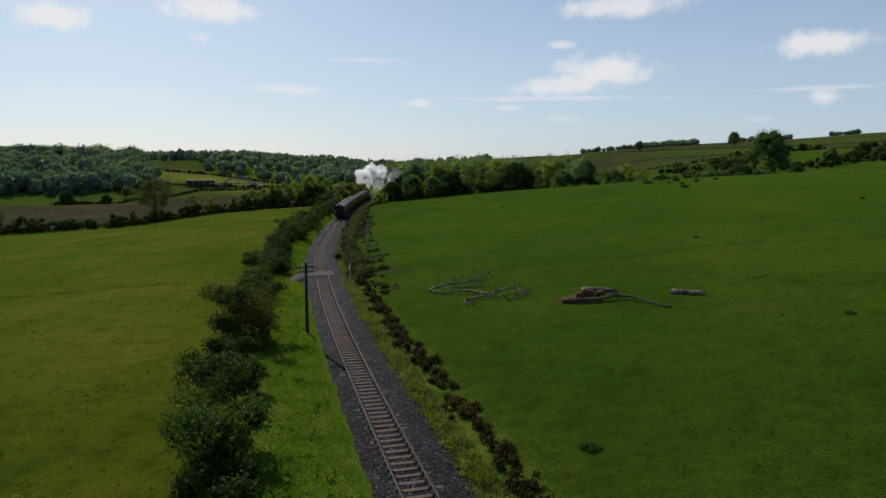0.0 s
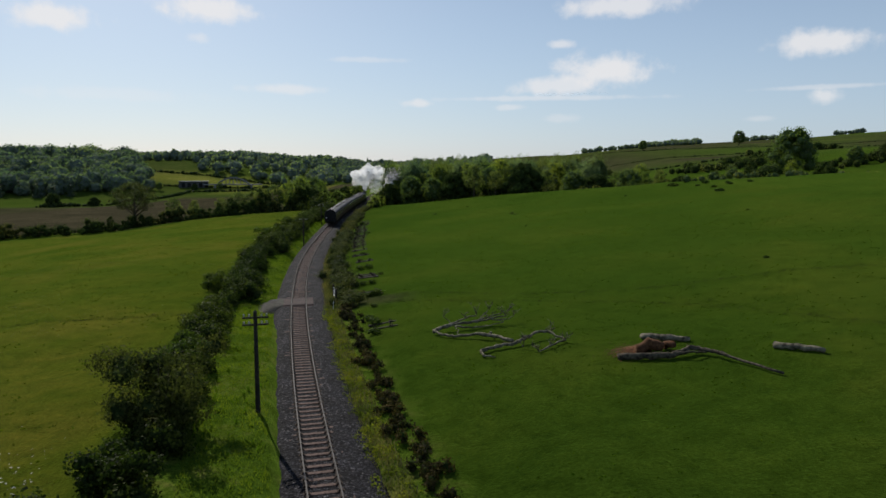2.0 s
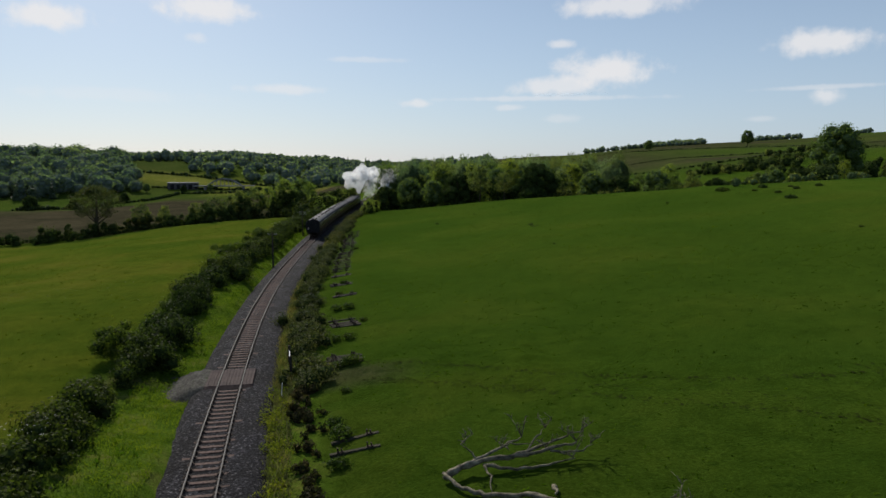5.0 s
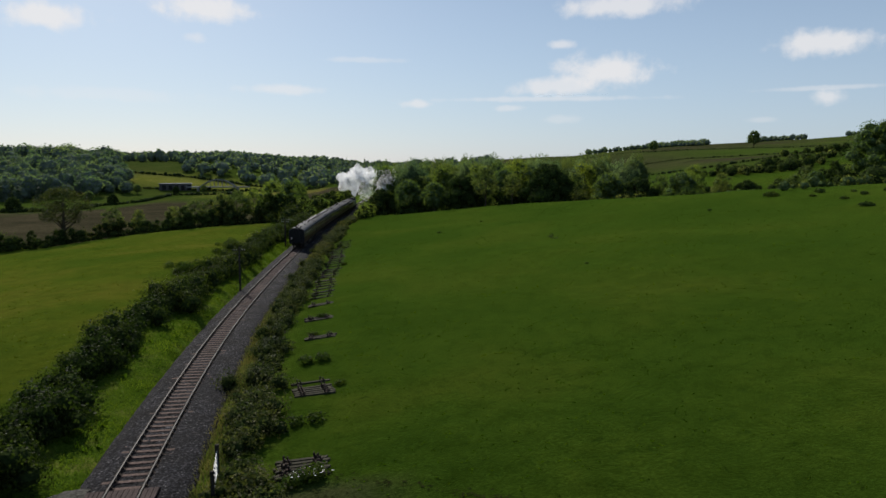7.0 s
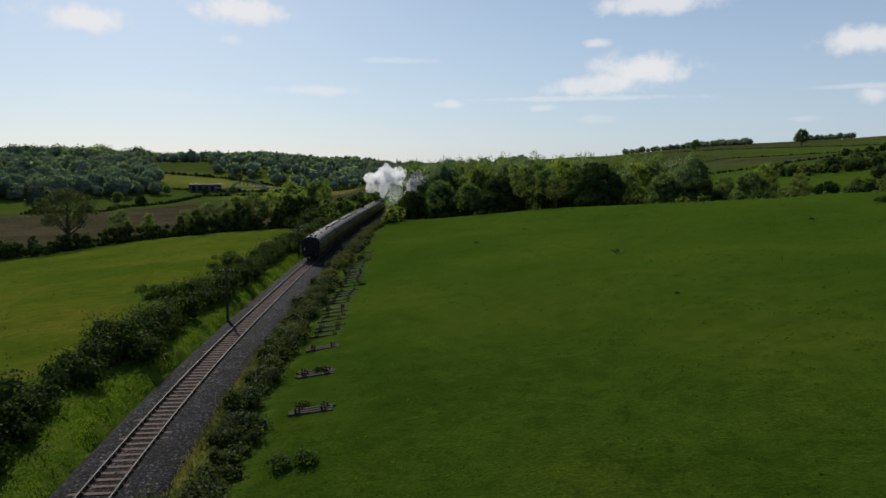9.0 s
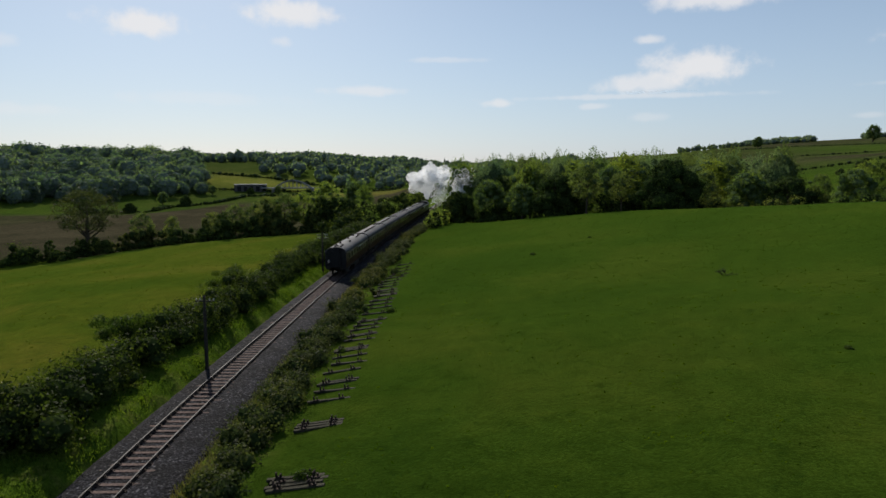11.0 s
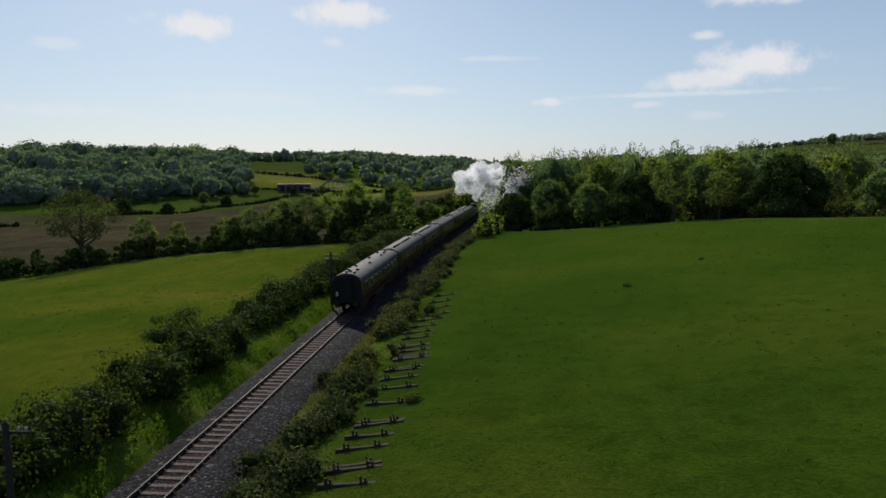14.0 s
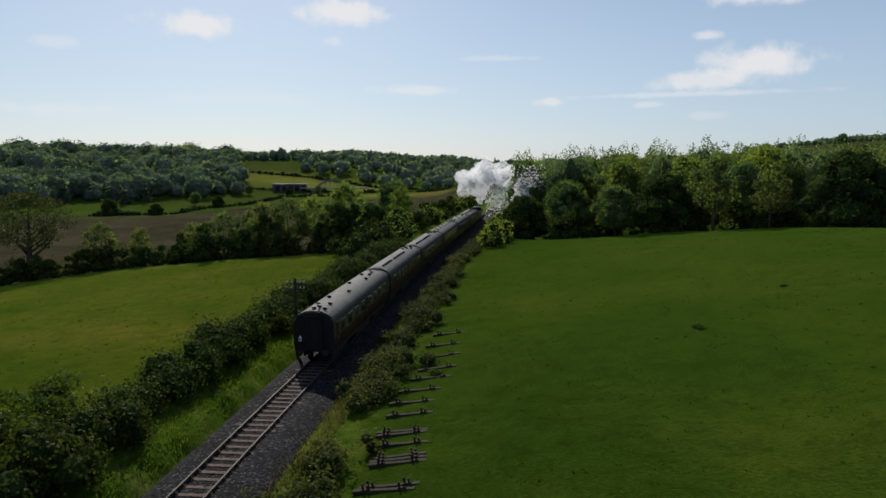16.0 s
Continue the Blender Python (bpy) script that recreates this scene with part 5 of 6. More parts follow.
def bough(bm):
    limb(bm, on_ground([(-1.4, 73.9, 0.30), (-0.7, 72.8, 0.12), (0.3, 72.0, 0.10), (1.9, 71.3, 0.30), (3.4, 70.2, 0.26), (4.6, 68.8, 0.12)], 0.08), 0.08, 0.14, 1)
    for k, (pts, r0) in enumerate([([(-1.4, 73.9, 0.3), (-0.7, 74.5, 0.55), (0.7, 75.0, 0.7), (2.2, 75.0, 0.75), (3.6, 75.4, 0.8), (4.6, 75.5, 1.05)], 0.13), ([(-1.2, 74.1, 0.4), (-0.2, 74.8, 0.8), (1.0, 75.6, 1.1), (2.2, 76.6, 1.2)], 0.09), ([(1.6, 75.0, 0.7), (3.0, 75.6, 0.9), (4.2, 76.2, 1.2), (5.0, 76.2, 1.5)], 0.07), ([(0.4, 74.6, 0.5), (1.8, 74.0, 0.25), (3.2, 74.2, 0.2), (4.4, 74.4, 0.45)], 0.07), ([(2.2, 75.0, 0.7), (2.8, 76.2, 1.2), (3.3, 76.8, 1.8)], 0.05), ([(0.2, 74.8, 0.75), (-0.3, 75.6, 1.3), (-0.7, 75.9, 1.9)], 0.045), ([(0.3, 74.6, 0.5), (0.6, 73.6, 0.3), (0.6, 72.3, 0.1)], 0.05), ([(3.4, 75.2, 0.7), (4.6, 74.8, 0.6), (5.3, 75.2, 0.9)], 0.05), ([(1.0, 75.6, 1.1), (1.6, 75.8, 1.4), (2.8, 75.6, 1.3)], 0.04), ([(3.2, 72.4, 0.1), (3.1, 71.6, 0.5), (3.0, 71.2, 0.7)], 0.07)]):
        limb(bm, on_ground([(x, y - 0.5 * z, 0.62 * z) for x, y, z in pts], 0.06), r0 * 1.25, r0 * 0.35, 40 + k, 6)
    twigs(bm, on_ground([(3.2, 75.0, 0.5), (4.6, 75.1, 0.6), (4.9, 75.5, 0.9), (2.2, 75.9, 0.75), (3.3, 75.9, 1.05), (4.3, 74.3, 0.25), (-0.6, 75.0, 1.1), (5.2, 74.8, 0.55), (1.2, 75.1, 0.7)], 0.1), 3, 0.7, 0.03, 2)


def forked_bough(bm):
    limb(bm, on_ground([(2.1, 67.0, 0.12), (3.3, 67.7, 0.20), (4.4, 67.9, 0.22), (5.6, 68.6, 0.40), (6.4, 69.3, 0.50), (7.3, 69.5, 0.45), (8.3, 67.8, 0.12), (7.1, 66.7, 0.10), (6.1, 65.8, 0.05)], 0.06), 0.14, 0.05, 5)
    limb(bm, on_ground([(2.1, 67.0, 0.2), (2.2, 66.0, 0.12), (3.0, 65.6, 0.05)], 0.05), 0.10, 0.05, 6)
    twigs(bm, on_ground([(6.1, 65.8, 0.1), (7.2, 66.8, 0.1), (5.2, 67.2, 0.1), (7.4, 69.4, 0.3), (5.4, 68.5, 0.2), (8.2, 67.9, 0.1)], 0.05), 8, 0.8, 0.035, 2)


def dark_log(bm):
    limb(bm, on_ground([(10.9, 62.7, 0.1), (12.5, 62.1, 0.16), (13.9, 61.7, 0.14), (14.7, 61.9, 0.22), (15.6, 62.2, 0.34), (16.2, 61.6, 0.22), (16.6, 61.0, 0.26), (17.1, 60.0, 0.18), (18.8, 56.6, 0.06)], 0.10), 0.24, 0.08, 9, 10)
    limb(bm, on_ground([(14.3, 61.7, 0.2), (15.3, 61.3, 0.33), (16.2, 61.4, 0.12)], 0.1), 0.10, 0.05, 10)


dead_thing("fallen_branch", "bleached fallen branch with a tangle of twigs", DEADWOOD, bough)
dead_thing("fallen_branch", "forked bleached branch arched on the grass", DEADWOOD, forked_bough)
dead_thing("fallen_log", "long dark fallen trunk with a crooked top", DARKWOOD, dark_log)
dead_thing("log", "pale sawn log with stripped bark", DEADWOOD, lambda bm: limb(bm, on_ground([(13.5, 66.5, 0.1), (14.8, 65.5, 0.12), (16.2, 64.5, 0.08)], 0.10), 0.22, 0.18, 12, 10))
dead_thing("log", "pale weathered log lying on the grass", DEADWOOD, lambda bm: limb(bm, on_ground([(20.3, 60.9, 0.08), (21.3, 59.9, 0.1), (22.3, 58.8, 0.06)], 0.10), 0.20, 0.16, 13, 10))
dead_thing("rotten_stump", "rust-brown rotten heartwood of a broken trunk", ROTTEN, lambda bm: (limb(bm, on_ground([(12.3, 63.2, 0.1), (13.2, 63.6, 0.35), (14.0, 63.2, 0.15)], 0.2), 0.42, 0.30, 14, 9), limb(bm, on_ground([(14.2, 63.7, 0.1), (14.7, 63.2, 0.25)], 0.2), 0.32, 0.22, 15, 8)))
dead_thing("broken_twig", "small bare forked twig in the grass", DARKWOOD, lambda bm: twigs(bm, on_ground([(14.0, 164.8, 0.0), (14.3, 164.6, 0.0)], 0.02), 31, 0.75, 0.03, 2))
# crumbled wood round the stump
chips = []
r6 = np.random.default_rng(6)
for k in range(5200):
    a, d = r6.random() * math.tau, abs(r6.normal()) * 0.75
    x, y = 12.4 + 1.3 * d * math.cos(a), 63.8 + d * math.sin(a)
    z = float(ground_z(x, y)) + 0.02 + 0.16 * math.exp(-d * d)
    s = 0.016 + 0.034 * r6.random() ** 2
    t = r6.random() * 3
    chips += [(x - s, y - s * t * 0.3, z), (x + s * 0.3, y - s, z + 0.02), (x + s, y + s * 0.4, z + 0.03 * t), (x - s * 0.2, y + s, z)]
tagged(new("wood_chips", quads_mesh("wood_chips", chips, [ROTTEN])), "heap of rust-brown crumbled rotten wood", "wood chips", kind="stuff")

# ---- telegraph poles ----
POLEWOOD = two_scale("tarred_pole", (0.022, 0.019, 0.016), (0.06, 0.052, 0.044), 10.0, 1.0, 0.9, relief=0.01)

CHINA = two_scale("glazed_china", (0.30, 0.29, 0.27), (0.55, 0.54, 0.50), 20.0, 3.0, 0.3, relief=0, spec=0.5)


def telegraph_pole(x, y, turn, height, arms=2):
    root = new("telegraph_pole")
    z0 = float(ground_z(x, y))
    root.matrix_world = pose(x, y, z0, 0, 0, turn)
    bm = bmesh.new()
    tube(bm, [(0, 0, -0.3), (0, 0, height * 0.5), (0, 0, height)], [0.14, 0.12, 0.10], 12)
    tube(bm, [(0, 0, height), (0, 0, height + 0.09)], [0.13, 0.02], 12)
    part("pole", bm, POLEWOOD, root)
    for k in range(arms):
        z = height - 0.36 - 0.40 * k
        bm = bmesh.new()
        box(bm, -0.72, 0.72, 0.10, 0.19, z - 0.05, z + 0.05, 0.008)
        arm = part("crossarm", bm, POLEWOOD, root)
        for x0 in (-0.62, -0.34, 0.34, 0.62):
            bm = bmesh.new()
            tube(bm, [(x0, 0.145, z + 0.05), (x0, 0.145, z + 0.12), (x0, 0.145, z + 0.20), (x0, 0.145, z + 0.22)], [0.02, 0.05, 0.045, 0.015], 8)
            part("insulator", bm, CHINA, arm)
    return tagged(root, "dark tarred timber telegraph pole with " + ("two crossarms" if arms > 1 else "one crossarm"), "telegraph pole", "telegraph poles")


telegraph_pole(-11.1, 56.0, 14, 5.8)
telegraph_pole(-26.4, 146.6, 6, 5.5, 1)
telegraph_pole(-30.95, 191.9, 5, 5.3)

# a sleeper end painted white as a mark
bm = bmesh.new()
box(bm, -0.16, 0.16, -0.13, 0.13, 0.0, 0.012, 0.003)
mark = part("track_marker", bm, WHITE)
mx, my, mh = along(s_at(131.2))
mark.matrix_world = pose(mx, my, 0, 0, 0, math.degrees(mh)) @ pose(1.14, 0, -0.16, 0, 0, 0)
tagged(mark, "white-painted marker on a sleeper end", "marker")

# ---- the farm crossing ----
BOARD = two_scale("crossing_timber", (0.030, 0.020, 0.019), (0.082, 0.056, 0.052), 9.0, 0.8, 0.85, relief=0.01)
crossing = new("farm_crossing")
cxx, cyy, chh = along(s_at(91.6))
crossing.matrix_world = pose(cxx, cyy, 0, 0, 0, math.degrees(chh))
for x0, x1, n in ((-0.67, 0.67, 6), (-1.6, -0.83, 4), (0.83, 1.5, 3)):
    w = (x1 - x0) / n
    for k in range(n):
        bm = bmesh.new()
        box(bm, x0 + k * w + 0.008, x0 + (k + 1) * w - 0.008, -1.9, 1.9, -0.12, -0.012 + 0.006 * ((k * 7) % 3), 0.01)
        part("board", bm, BOARD, crossing)
for sy in (-1, 1):
    bm = bmesh.new()
    v = [bm.verts.new(p) for p in ((-1.6, sy * 1.9, -0.02), (1.5, sy * 1.9, -0.02), (1.5, sy * 2.2, -0.18), (-1.6, sy * 2.2, -0.18), (-1.6, sy * 1.9, -0.2), (1.5, sy * 1.9, -0.2))]
    for q in ((0, 1, 2, 3), (0, 3, 4), (1, 5, 2), (3, 2, 5, 4)):
        bm.faces.new([v[i] for i in q])
    part("ramp", bm, BOARD, crossing)
tagged(crossing, "timber boarded farm crossing over the track", "level crossing")
GALV = two_scale("galvanised_steel", (0.26, 0.265, 0.27), (0.40, 0.405, 0.41), 20.0, 2.0, 0.55, 0.4, relief=0)


def field_gate(x, y, turn, label):
    root = new("field_gate")
    root.matrix_world = pose(x, y, float(ground_z(x, y)), 0, 0, turn)
    for px in (0.0, 3.1):
        bm = bmesh.new()
        box(bm, px - 0.09, px + 0.09, -0.09, 0.09, -0.3, 1.45, 0.015)
        part("post", bm, POLEWOOD, root)
    for z in (0.2, 0.42, 0.64, 0.88, 1.14):
        bm = bmesh.new()
        tube(bm, [(0.12, 0, z), (2.98, 0, z)], [0.022, 0.022], 6)
        part("rail", bm, GALV, root)
    for px in (0.14, 1.5, 2.96):
        bm = bmesh.new()
        tube(bm, [(px, 0, 0.18), (px, 0, 1.15)], [0.022, 0.022], 6)
        part("upright", bm, GALV, root)
    return tagged(root, label, "gate")


field_gate(-12.3, 93.0, 104, "galvanised steel field gate closed beside the track")
bm = bmesh.new()
tube(bm, [(0, 0, -0.2), (0.02, 0.03, 0.5), (0.05, 0.08, 1.0)], [0.035, 0.033, 0.03], 8)
stake = part("marker_stake", bm, WHITE)
stake.location = (-11.9, 88.3, float(ground_z(-11.9, 88.3)))
tagged(stake, "thin white leaning stake beside the crossing", "stake")
# the stony approach on the meadow side
GRAVEL = two_scale("dirty_gravel", (0.014, 0.015, 0.010), (0.105, 0.098, 0.088), 7.0, 0.9, 0.95, relief=0.06, wear=(0.030, 0.046, 0.010))
ru = np.random.default_rng(64)
gs, gd = np.meshgrid(np.arange(91.0, 98.6, 0.3), np.arange(-5.2, -1.45, 0.3))
gx, gy = np.zeros_like(gs), np.zeros_like(gs)
for k in np.ndindex(gs.shape):
    x, y, h = along(gs[k])
    gx[k], gy[k] = x + gd[k] * math.cos(h), y + gd[k] * math.sin(h)
rise = ease(-4.9, -2.2, gd) * ease(91.2, 92.8, gs) * (1 - ease(96.8, 98.4, gs))
gz = ground_z(gx, gy) * (1 - rise) - 0.10 * rise - 0.14 * (1 - rise) + 0.05 * ru.normal(size=gs.shape)
gi = np.arange(gs.size).reshape(gs.shape)
tagged(new("crossing_approach", mesh_np("crossing_approach", np.stack([gx, gy, gz], -1).reshape(-1, 3), np.stack([gi[:-1, :-1], gi[:-1, 1:], gi[1:, 1:], gi[1:, :-1]], -1).reshape(-1, 4), [GRAVEL], smooth=True)), "pale gravel slope up to the farm crossing", "gravel", kind="structure")

# ---- far bridge and shed ----
STONE = two_scale("pale_concrete", (0.17, 0.17, 0.165), (0.27, 0.265, 0.255), 1.5, 0.2, 0.9, relief=0.02)
bridge = new("arch_bridge")
bridge.matrix_world = pose(-197, 676, float(ground_z(-197, 676)) + 2, 0, 0, 12) @ Matrix.Diagonal((1.1, 1.0, 1.1, 1))
for y in (-3, 3):
    bm = bmesh.new()
    tube(bm, [(-15 + 1.5 * k, y, 7.0 * (1 - (k / 10 - 1) ** 2)) for k in range(21)], [0.55] * 21, 6)
    part("arch", bm, STONE, bridge)
    for k in range(1, 10):
        x = -15 + 3 * k
        bm = bmesh.new()
        tube(bm, [(x, y, 1.5), (x, y, 7.0 * (1 - (x / 15) ** 2))], [0.16, 0.16], 5)
        part("hanger", bm, STONE, bridge)
bm = bmesh.new()
box(bm, -24, 24, -3.4, 3.4, 0.8, 1.7, 0.1)
part("deck", bm, STONE, bridge)
for x in (-15, 15):
    bm = bmesh.new()
    box(bm, x - 0.9, x + 0.9, -3.2, 3.2, -3, 0.8, 0.1)
    part("pier", bm, STONE, bridge)
tagged(bridge, "pale concrete bowstring arch bridge in the valley", "bridge")
shed = new("farm_shed")
shed.matrix_world = pose(-233, 673, float(ground_z(-233, 673)), 0, 0, 18)
bm = bmesh.new()
box(bm, -13, 13, -6, 6, -1, 5.0)
part("wall", bm, two_scale("shed_boards", (0.07, 0.068, 0.066), (0.12, 0.115, 0.11), 2.0, 0.3, 0.9, relief=0.02), shed)
bm = bmesh.new()
extrude(bm, [(-13.4, 5.0), (13.4, 5.0), (13.4, 5.3), (-13.4, 5.3)], -6.5, 6.5)
part("roof", bm, two_scale("shed_roof", (0.17, 0.175, 0.19), (0.26, 0.265, 0.28), 1.0, 0.2, 0.7, relief=0), shed)
for k in range(5):
    bm = bmesh.new()
    box(bm, -10.5 + 5 * k, -7.5 + 5 * k, -6.12, -5.95, -0.5, 3.6)
    part("door", bm, BLACK, shed)
tagged(shed, "long low grey farm shed with a pale roof", "building")

# ---- rough grass, weeds and flowers ----
GRASS_F = leaf_material("verge_grass", (0.066, 0.106, 0.012), (0.125, 0.158, 0.024), 0.55)
GRASS_D = leaf_material("dry_grass", (0.105, 0.098, 0.052), (0.200, 0.175, 0.098), 0.3)
WEED = leaf_material("yellow_weeds", (0.13, 0.15, 0.02), (0.24, 0.24, 0.035), 0.4)


def blades(n, y0, y1, d0, d1, h, w, seed, bias=None):
    """Upright blades and stalks beside the line."""
    r = np.random.default_rng(seed)
    y = y0 + (y1 - y0) * r.random(n)
    d = d0 + (d1 - d0) * r.random(n)
    clump = lumps(d, y, 1.6, seed) + 0.5 * r.normal(size=n)
    y, d = y[clump > -0.8], d[clump > -0.8]
    n = len(y)
    x = line_x(y) + d
    z = ground_z(x, y) if bias is None else np.full(n, bias)
    a = r.random(n) * math.tau
    hh = h * (0.4 + 0.9 * r.random(n))
    ux, uy = np.cos(a) * w * (0.5 + r.random(n)), np.sin(a) * w * (0.5 + r.random(n))
    lx, ly = 0.4 * hh * r.normal(size=n), 0.4 * hh * r.normal(size=n)
    P = lambda sx, t, zz: np.stack([x + sx * ux + t * lx, y + sx * uy + t * ly, z + zz], -1)
    return np.stack([P(-1, 0, -0.05), P(1, 0, -0.05), P(0.6, 0.8, hh * 0.8), P(-0.3, 1, hh)], 1).reshape(-1, 3)


for y0 in range(10, 250, 40):
    tagged(new("verge_grass", quads_mesh("verge_grass", blades(17000, y0, y0 + 40, -6.4, -2.4, 0.15, 0.022, y0), [GRASS_F])), "long fresh green grass on the railway verge", "grass", kind="stuff")
    tagged(new("dry_grass", quads_mesh("dry_grass", blades(4200, y0, y0 + 40, 2.6, 4.2, 0.30, 0.025, y0 + 1), [GRASS_D])), "straw-coloured dry grass beside the ballast", "grass", kind="stuff")
tagged(new("weeds", quads_mesh("weeds", leaves(*(lambda y, d, q: (np.stack([line_x(y) + d, y, np.maximum(ground_z(line_x(y) + d, y), -0.42) + 0.10], -1), q))(*(lambda r: (10 + 80 * r.random(420), 2.4 + 1.7 * r.random(420), 0.2 + 0.25 * r.random(420)))(np.random.default_rng(21))), 14000, 0.055, np.random.default_rng(22)), [WEED])), "bright yellow-green weeds along the ballast edge", "weeds", kind="stuff")
TUFT_A = leaf_material("pasture_tufts", (0.034, 0.066, 0.006), (0.060, 0.090, 0.010), 0.7)
TUFT_B = leaf_material("meadow_stalks", (0.052, 0.074, 0.007), (0.088, 0.104, 0.013), 0.6)


def tufts(n, x0, x1, y0, y1, keep, h, w, seed):
    """Small sprays of grass standing over the sward."""
    r = np.random.default_rng(seed)
    x, y = x0 + (x1 - x0) * r.random(n), y0 + (y1 - y0) * r.random(n) ** 1.15
    ok = keep(x, y) & (lumps(x, y, 3.1, seed) + 0.6 * lumps(x, y, 11.0, 2 * seed) + 0.55 * r.normal(size=n) > 0.25)
    x, y = np.repeat(x[ok], 4), np.repeat(y[ok], 4)
    n = len(x)
    x, y = x + 0.09 * r.normal(size=n), y + 0.09 * r.normal(size=n)
    z = ground_z(x, y)
    a = r.random(n) * math.tau
    hh, ww = h * (0.4 + 0.9 * r.random(n)), w * (0.5 + r.random(n))
    lx, ly = 0.6 * hh * r.normal(size=n), 0.6 * hh * r.normal(size=n)
    P = lambda sx, t, zz: np.stack([x + sx * ww * np.cos(a) + t * lx, y + sx * ww * np.sin(a) + t * ly, z + zz], -1)
    return np.stack([P(-1, 0, -0.03), P(1, 0, -0.03), P(0.7, 0.8, hh * 0.8), P(-0.4, 1, hh)], 1).reshape(-1, 3)


for i, (y0, y1) in enumerate(((18, 60), (60, 110), (110, 170), (170, 250))):
    tagged(new("pasture_grass", quads_mesh("pasture_grass", tufts(5000, -24, 46, y0, y1, lambda x, y: x > line_x(y) + 9, 0.06, 0.05, 31 + i), [TUFT_A])), "short uneven tufts of pasture grass", "grass", kind="stuff")
    tagged(new("meadow_grass", quads_mesh("meadow_grass", tufts(3600, -90, -8, y0, y1, lambda x, y: x < line_x(y) - 11, 0.10, 0.05, 41 + i), [TUFT_B])), "taller seeding meadow grass", "grass", kind="stuff")
for y0 in range(10, 210, 40):
    tagged(new("coarse_grass", quads_mesh("coarse_grass", tufts(2600, -38, 2, y0, y0 + 40, lambda x, y: (x > line_x(y) - 6.6) & (x < line_x(y) - 2.9), 0.34, 0.05, 60 + y0), [TUFT_A])), "coarse dark grass tussocks on the railway verge", "grass", kind="stuff")
# wheel ruts and trodden earth across the pasture
MUD = two_scale("trodden_turf", (0.010, 0.016, 0.004), (0.034, 0.034, 0.012), 9.0, 1.0, 1.0, relief=0.02, spec=0.0)
RUTS = [[(-8, 94.5), (-0.3, 90.5), (8.5, 85.0), (14.1, 81.9), (20, 80.4), (26, 80.7), (31, 80.3), (36, 78.3), (43, 74.2), (60, 64), (95, 47)],
        [(-8, 90.6), (-0.4, 87.0), (7.9, 81.6), (14.8, 77.4), (20.3, 73.2), (23.4, 69.2), (27, 64.2), (33, 56)]]


def clods(line, count, spread, size, seed, x0=-99.0, x1=999.0):
    """Scraps of bare earth strewn along a line."""
    r = np.random.default_rng(seed)
    p = np.array(line, float)
    s = np.concatenate([[0], np.cumsum(np.hypot(*np.diff(p, axis=0).T))])
    a = s[-1] * r.random(count)
    x = np.interp(a, s, p[:, 0]) + spread * r.normal(size=count)
    y = np.interp(a, s, p[:, 1]) + spread * r.normal(size=count)
    ok = (lumps(a, 0 * a, 1.1, seed) + 0.8 * r.normal(size=count) > -0.2) & (x > x0) & (x < x1)
    x, y = x[ok], y[ok]
    k = size * (0.4 + 1.2 * r.random(len(x)) ** 2)
    z = ground_z(x, y) + 0.035
    turn = 0.6 * r.normal(size=len(x)) - 0.3
    c, q = np.cos(turn), np.sin(turn)
    corner = lambda u, v, w: np.stack([x + k * (u * c - v * q), y + k * (u * q + v * c), z + w * k], -1)
    return np.stack([corner(-1.3, -0.1, 0.0), corner(0.2, -0.55, 0.02), corner(1.3, 0.05, 0.0), corner(-0.1, 0.5, 0.12)], 1).reshape(-1, 3)


tagged(new("wheel_ruts", quads_mesh("wheel_ruts", np.concatenate([clods(RUTS[0], 2600, 0.24, 0.075, 51), clods(RUTS[1], 1500, 0.24, 0.07, 52), clods([(a, b + 2.0) for a, b in RUTS[1]], 900, 0.25, 0.06, 53), clods(RUTS[0], 1500, 0.8, 0.10, 54, 17, 60)]), [MUD])), "muddy wheel ruts worn across the pasture", "ruts", kind="stuff")
FOOTPATH = [(-24.3, 84.9), (-28, 84.5), (-32, 84.2), (-36, 84.4), (-42, 84.0), (-52, 83.2), (-66, 81.6)]
tagged(new("trodden_path", quads_mesh("trodden_path", np.concatenate([clods(FOOTPATH, 1500, 0.16, 0.085, 55), clods([(a, b + 0.8) for a, b in FOOTPATH], 500, 0.2, 0.07, 56)]), [MUD])), "narrow path trodden through the meadow grass", "path", kind="stuff")
PETAL, _t, _b = material("white_petals", 0.8)
_b.inputs["Base Color"].default_value = (0.75, 0.74, 0.68, 1)


def petals(places, s, lift, seed):
    r = np.random.default_rng(seed)
    p = np.array(places)
    x, y = p[:, 0], p[:, 1]
    z = ground_z(x, y) + lift
    k = s * (0.5 + r.random(len(p)))
    return np.stack([np.stack([x + a * k, y + b * k, z + c * k], -1) for a, b, c in ((-1, 0, 0), (0, -1, 0.3), (1, 0, 0), (0, 1, -0.3))], 1).reshape(-1, 3)


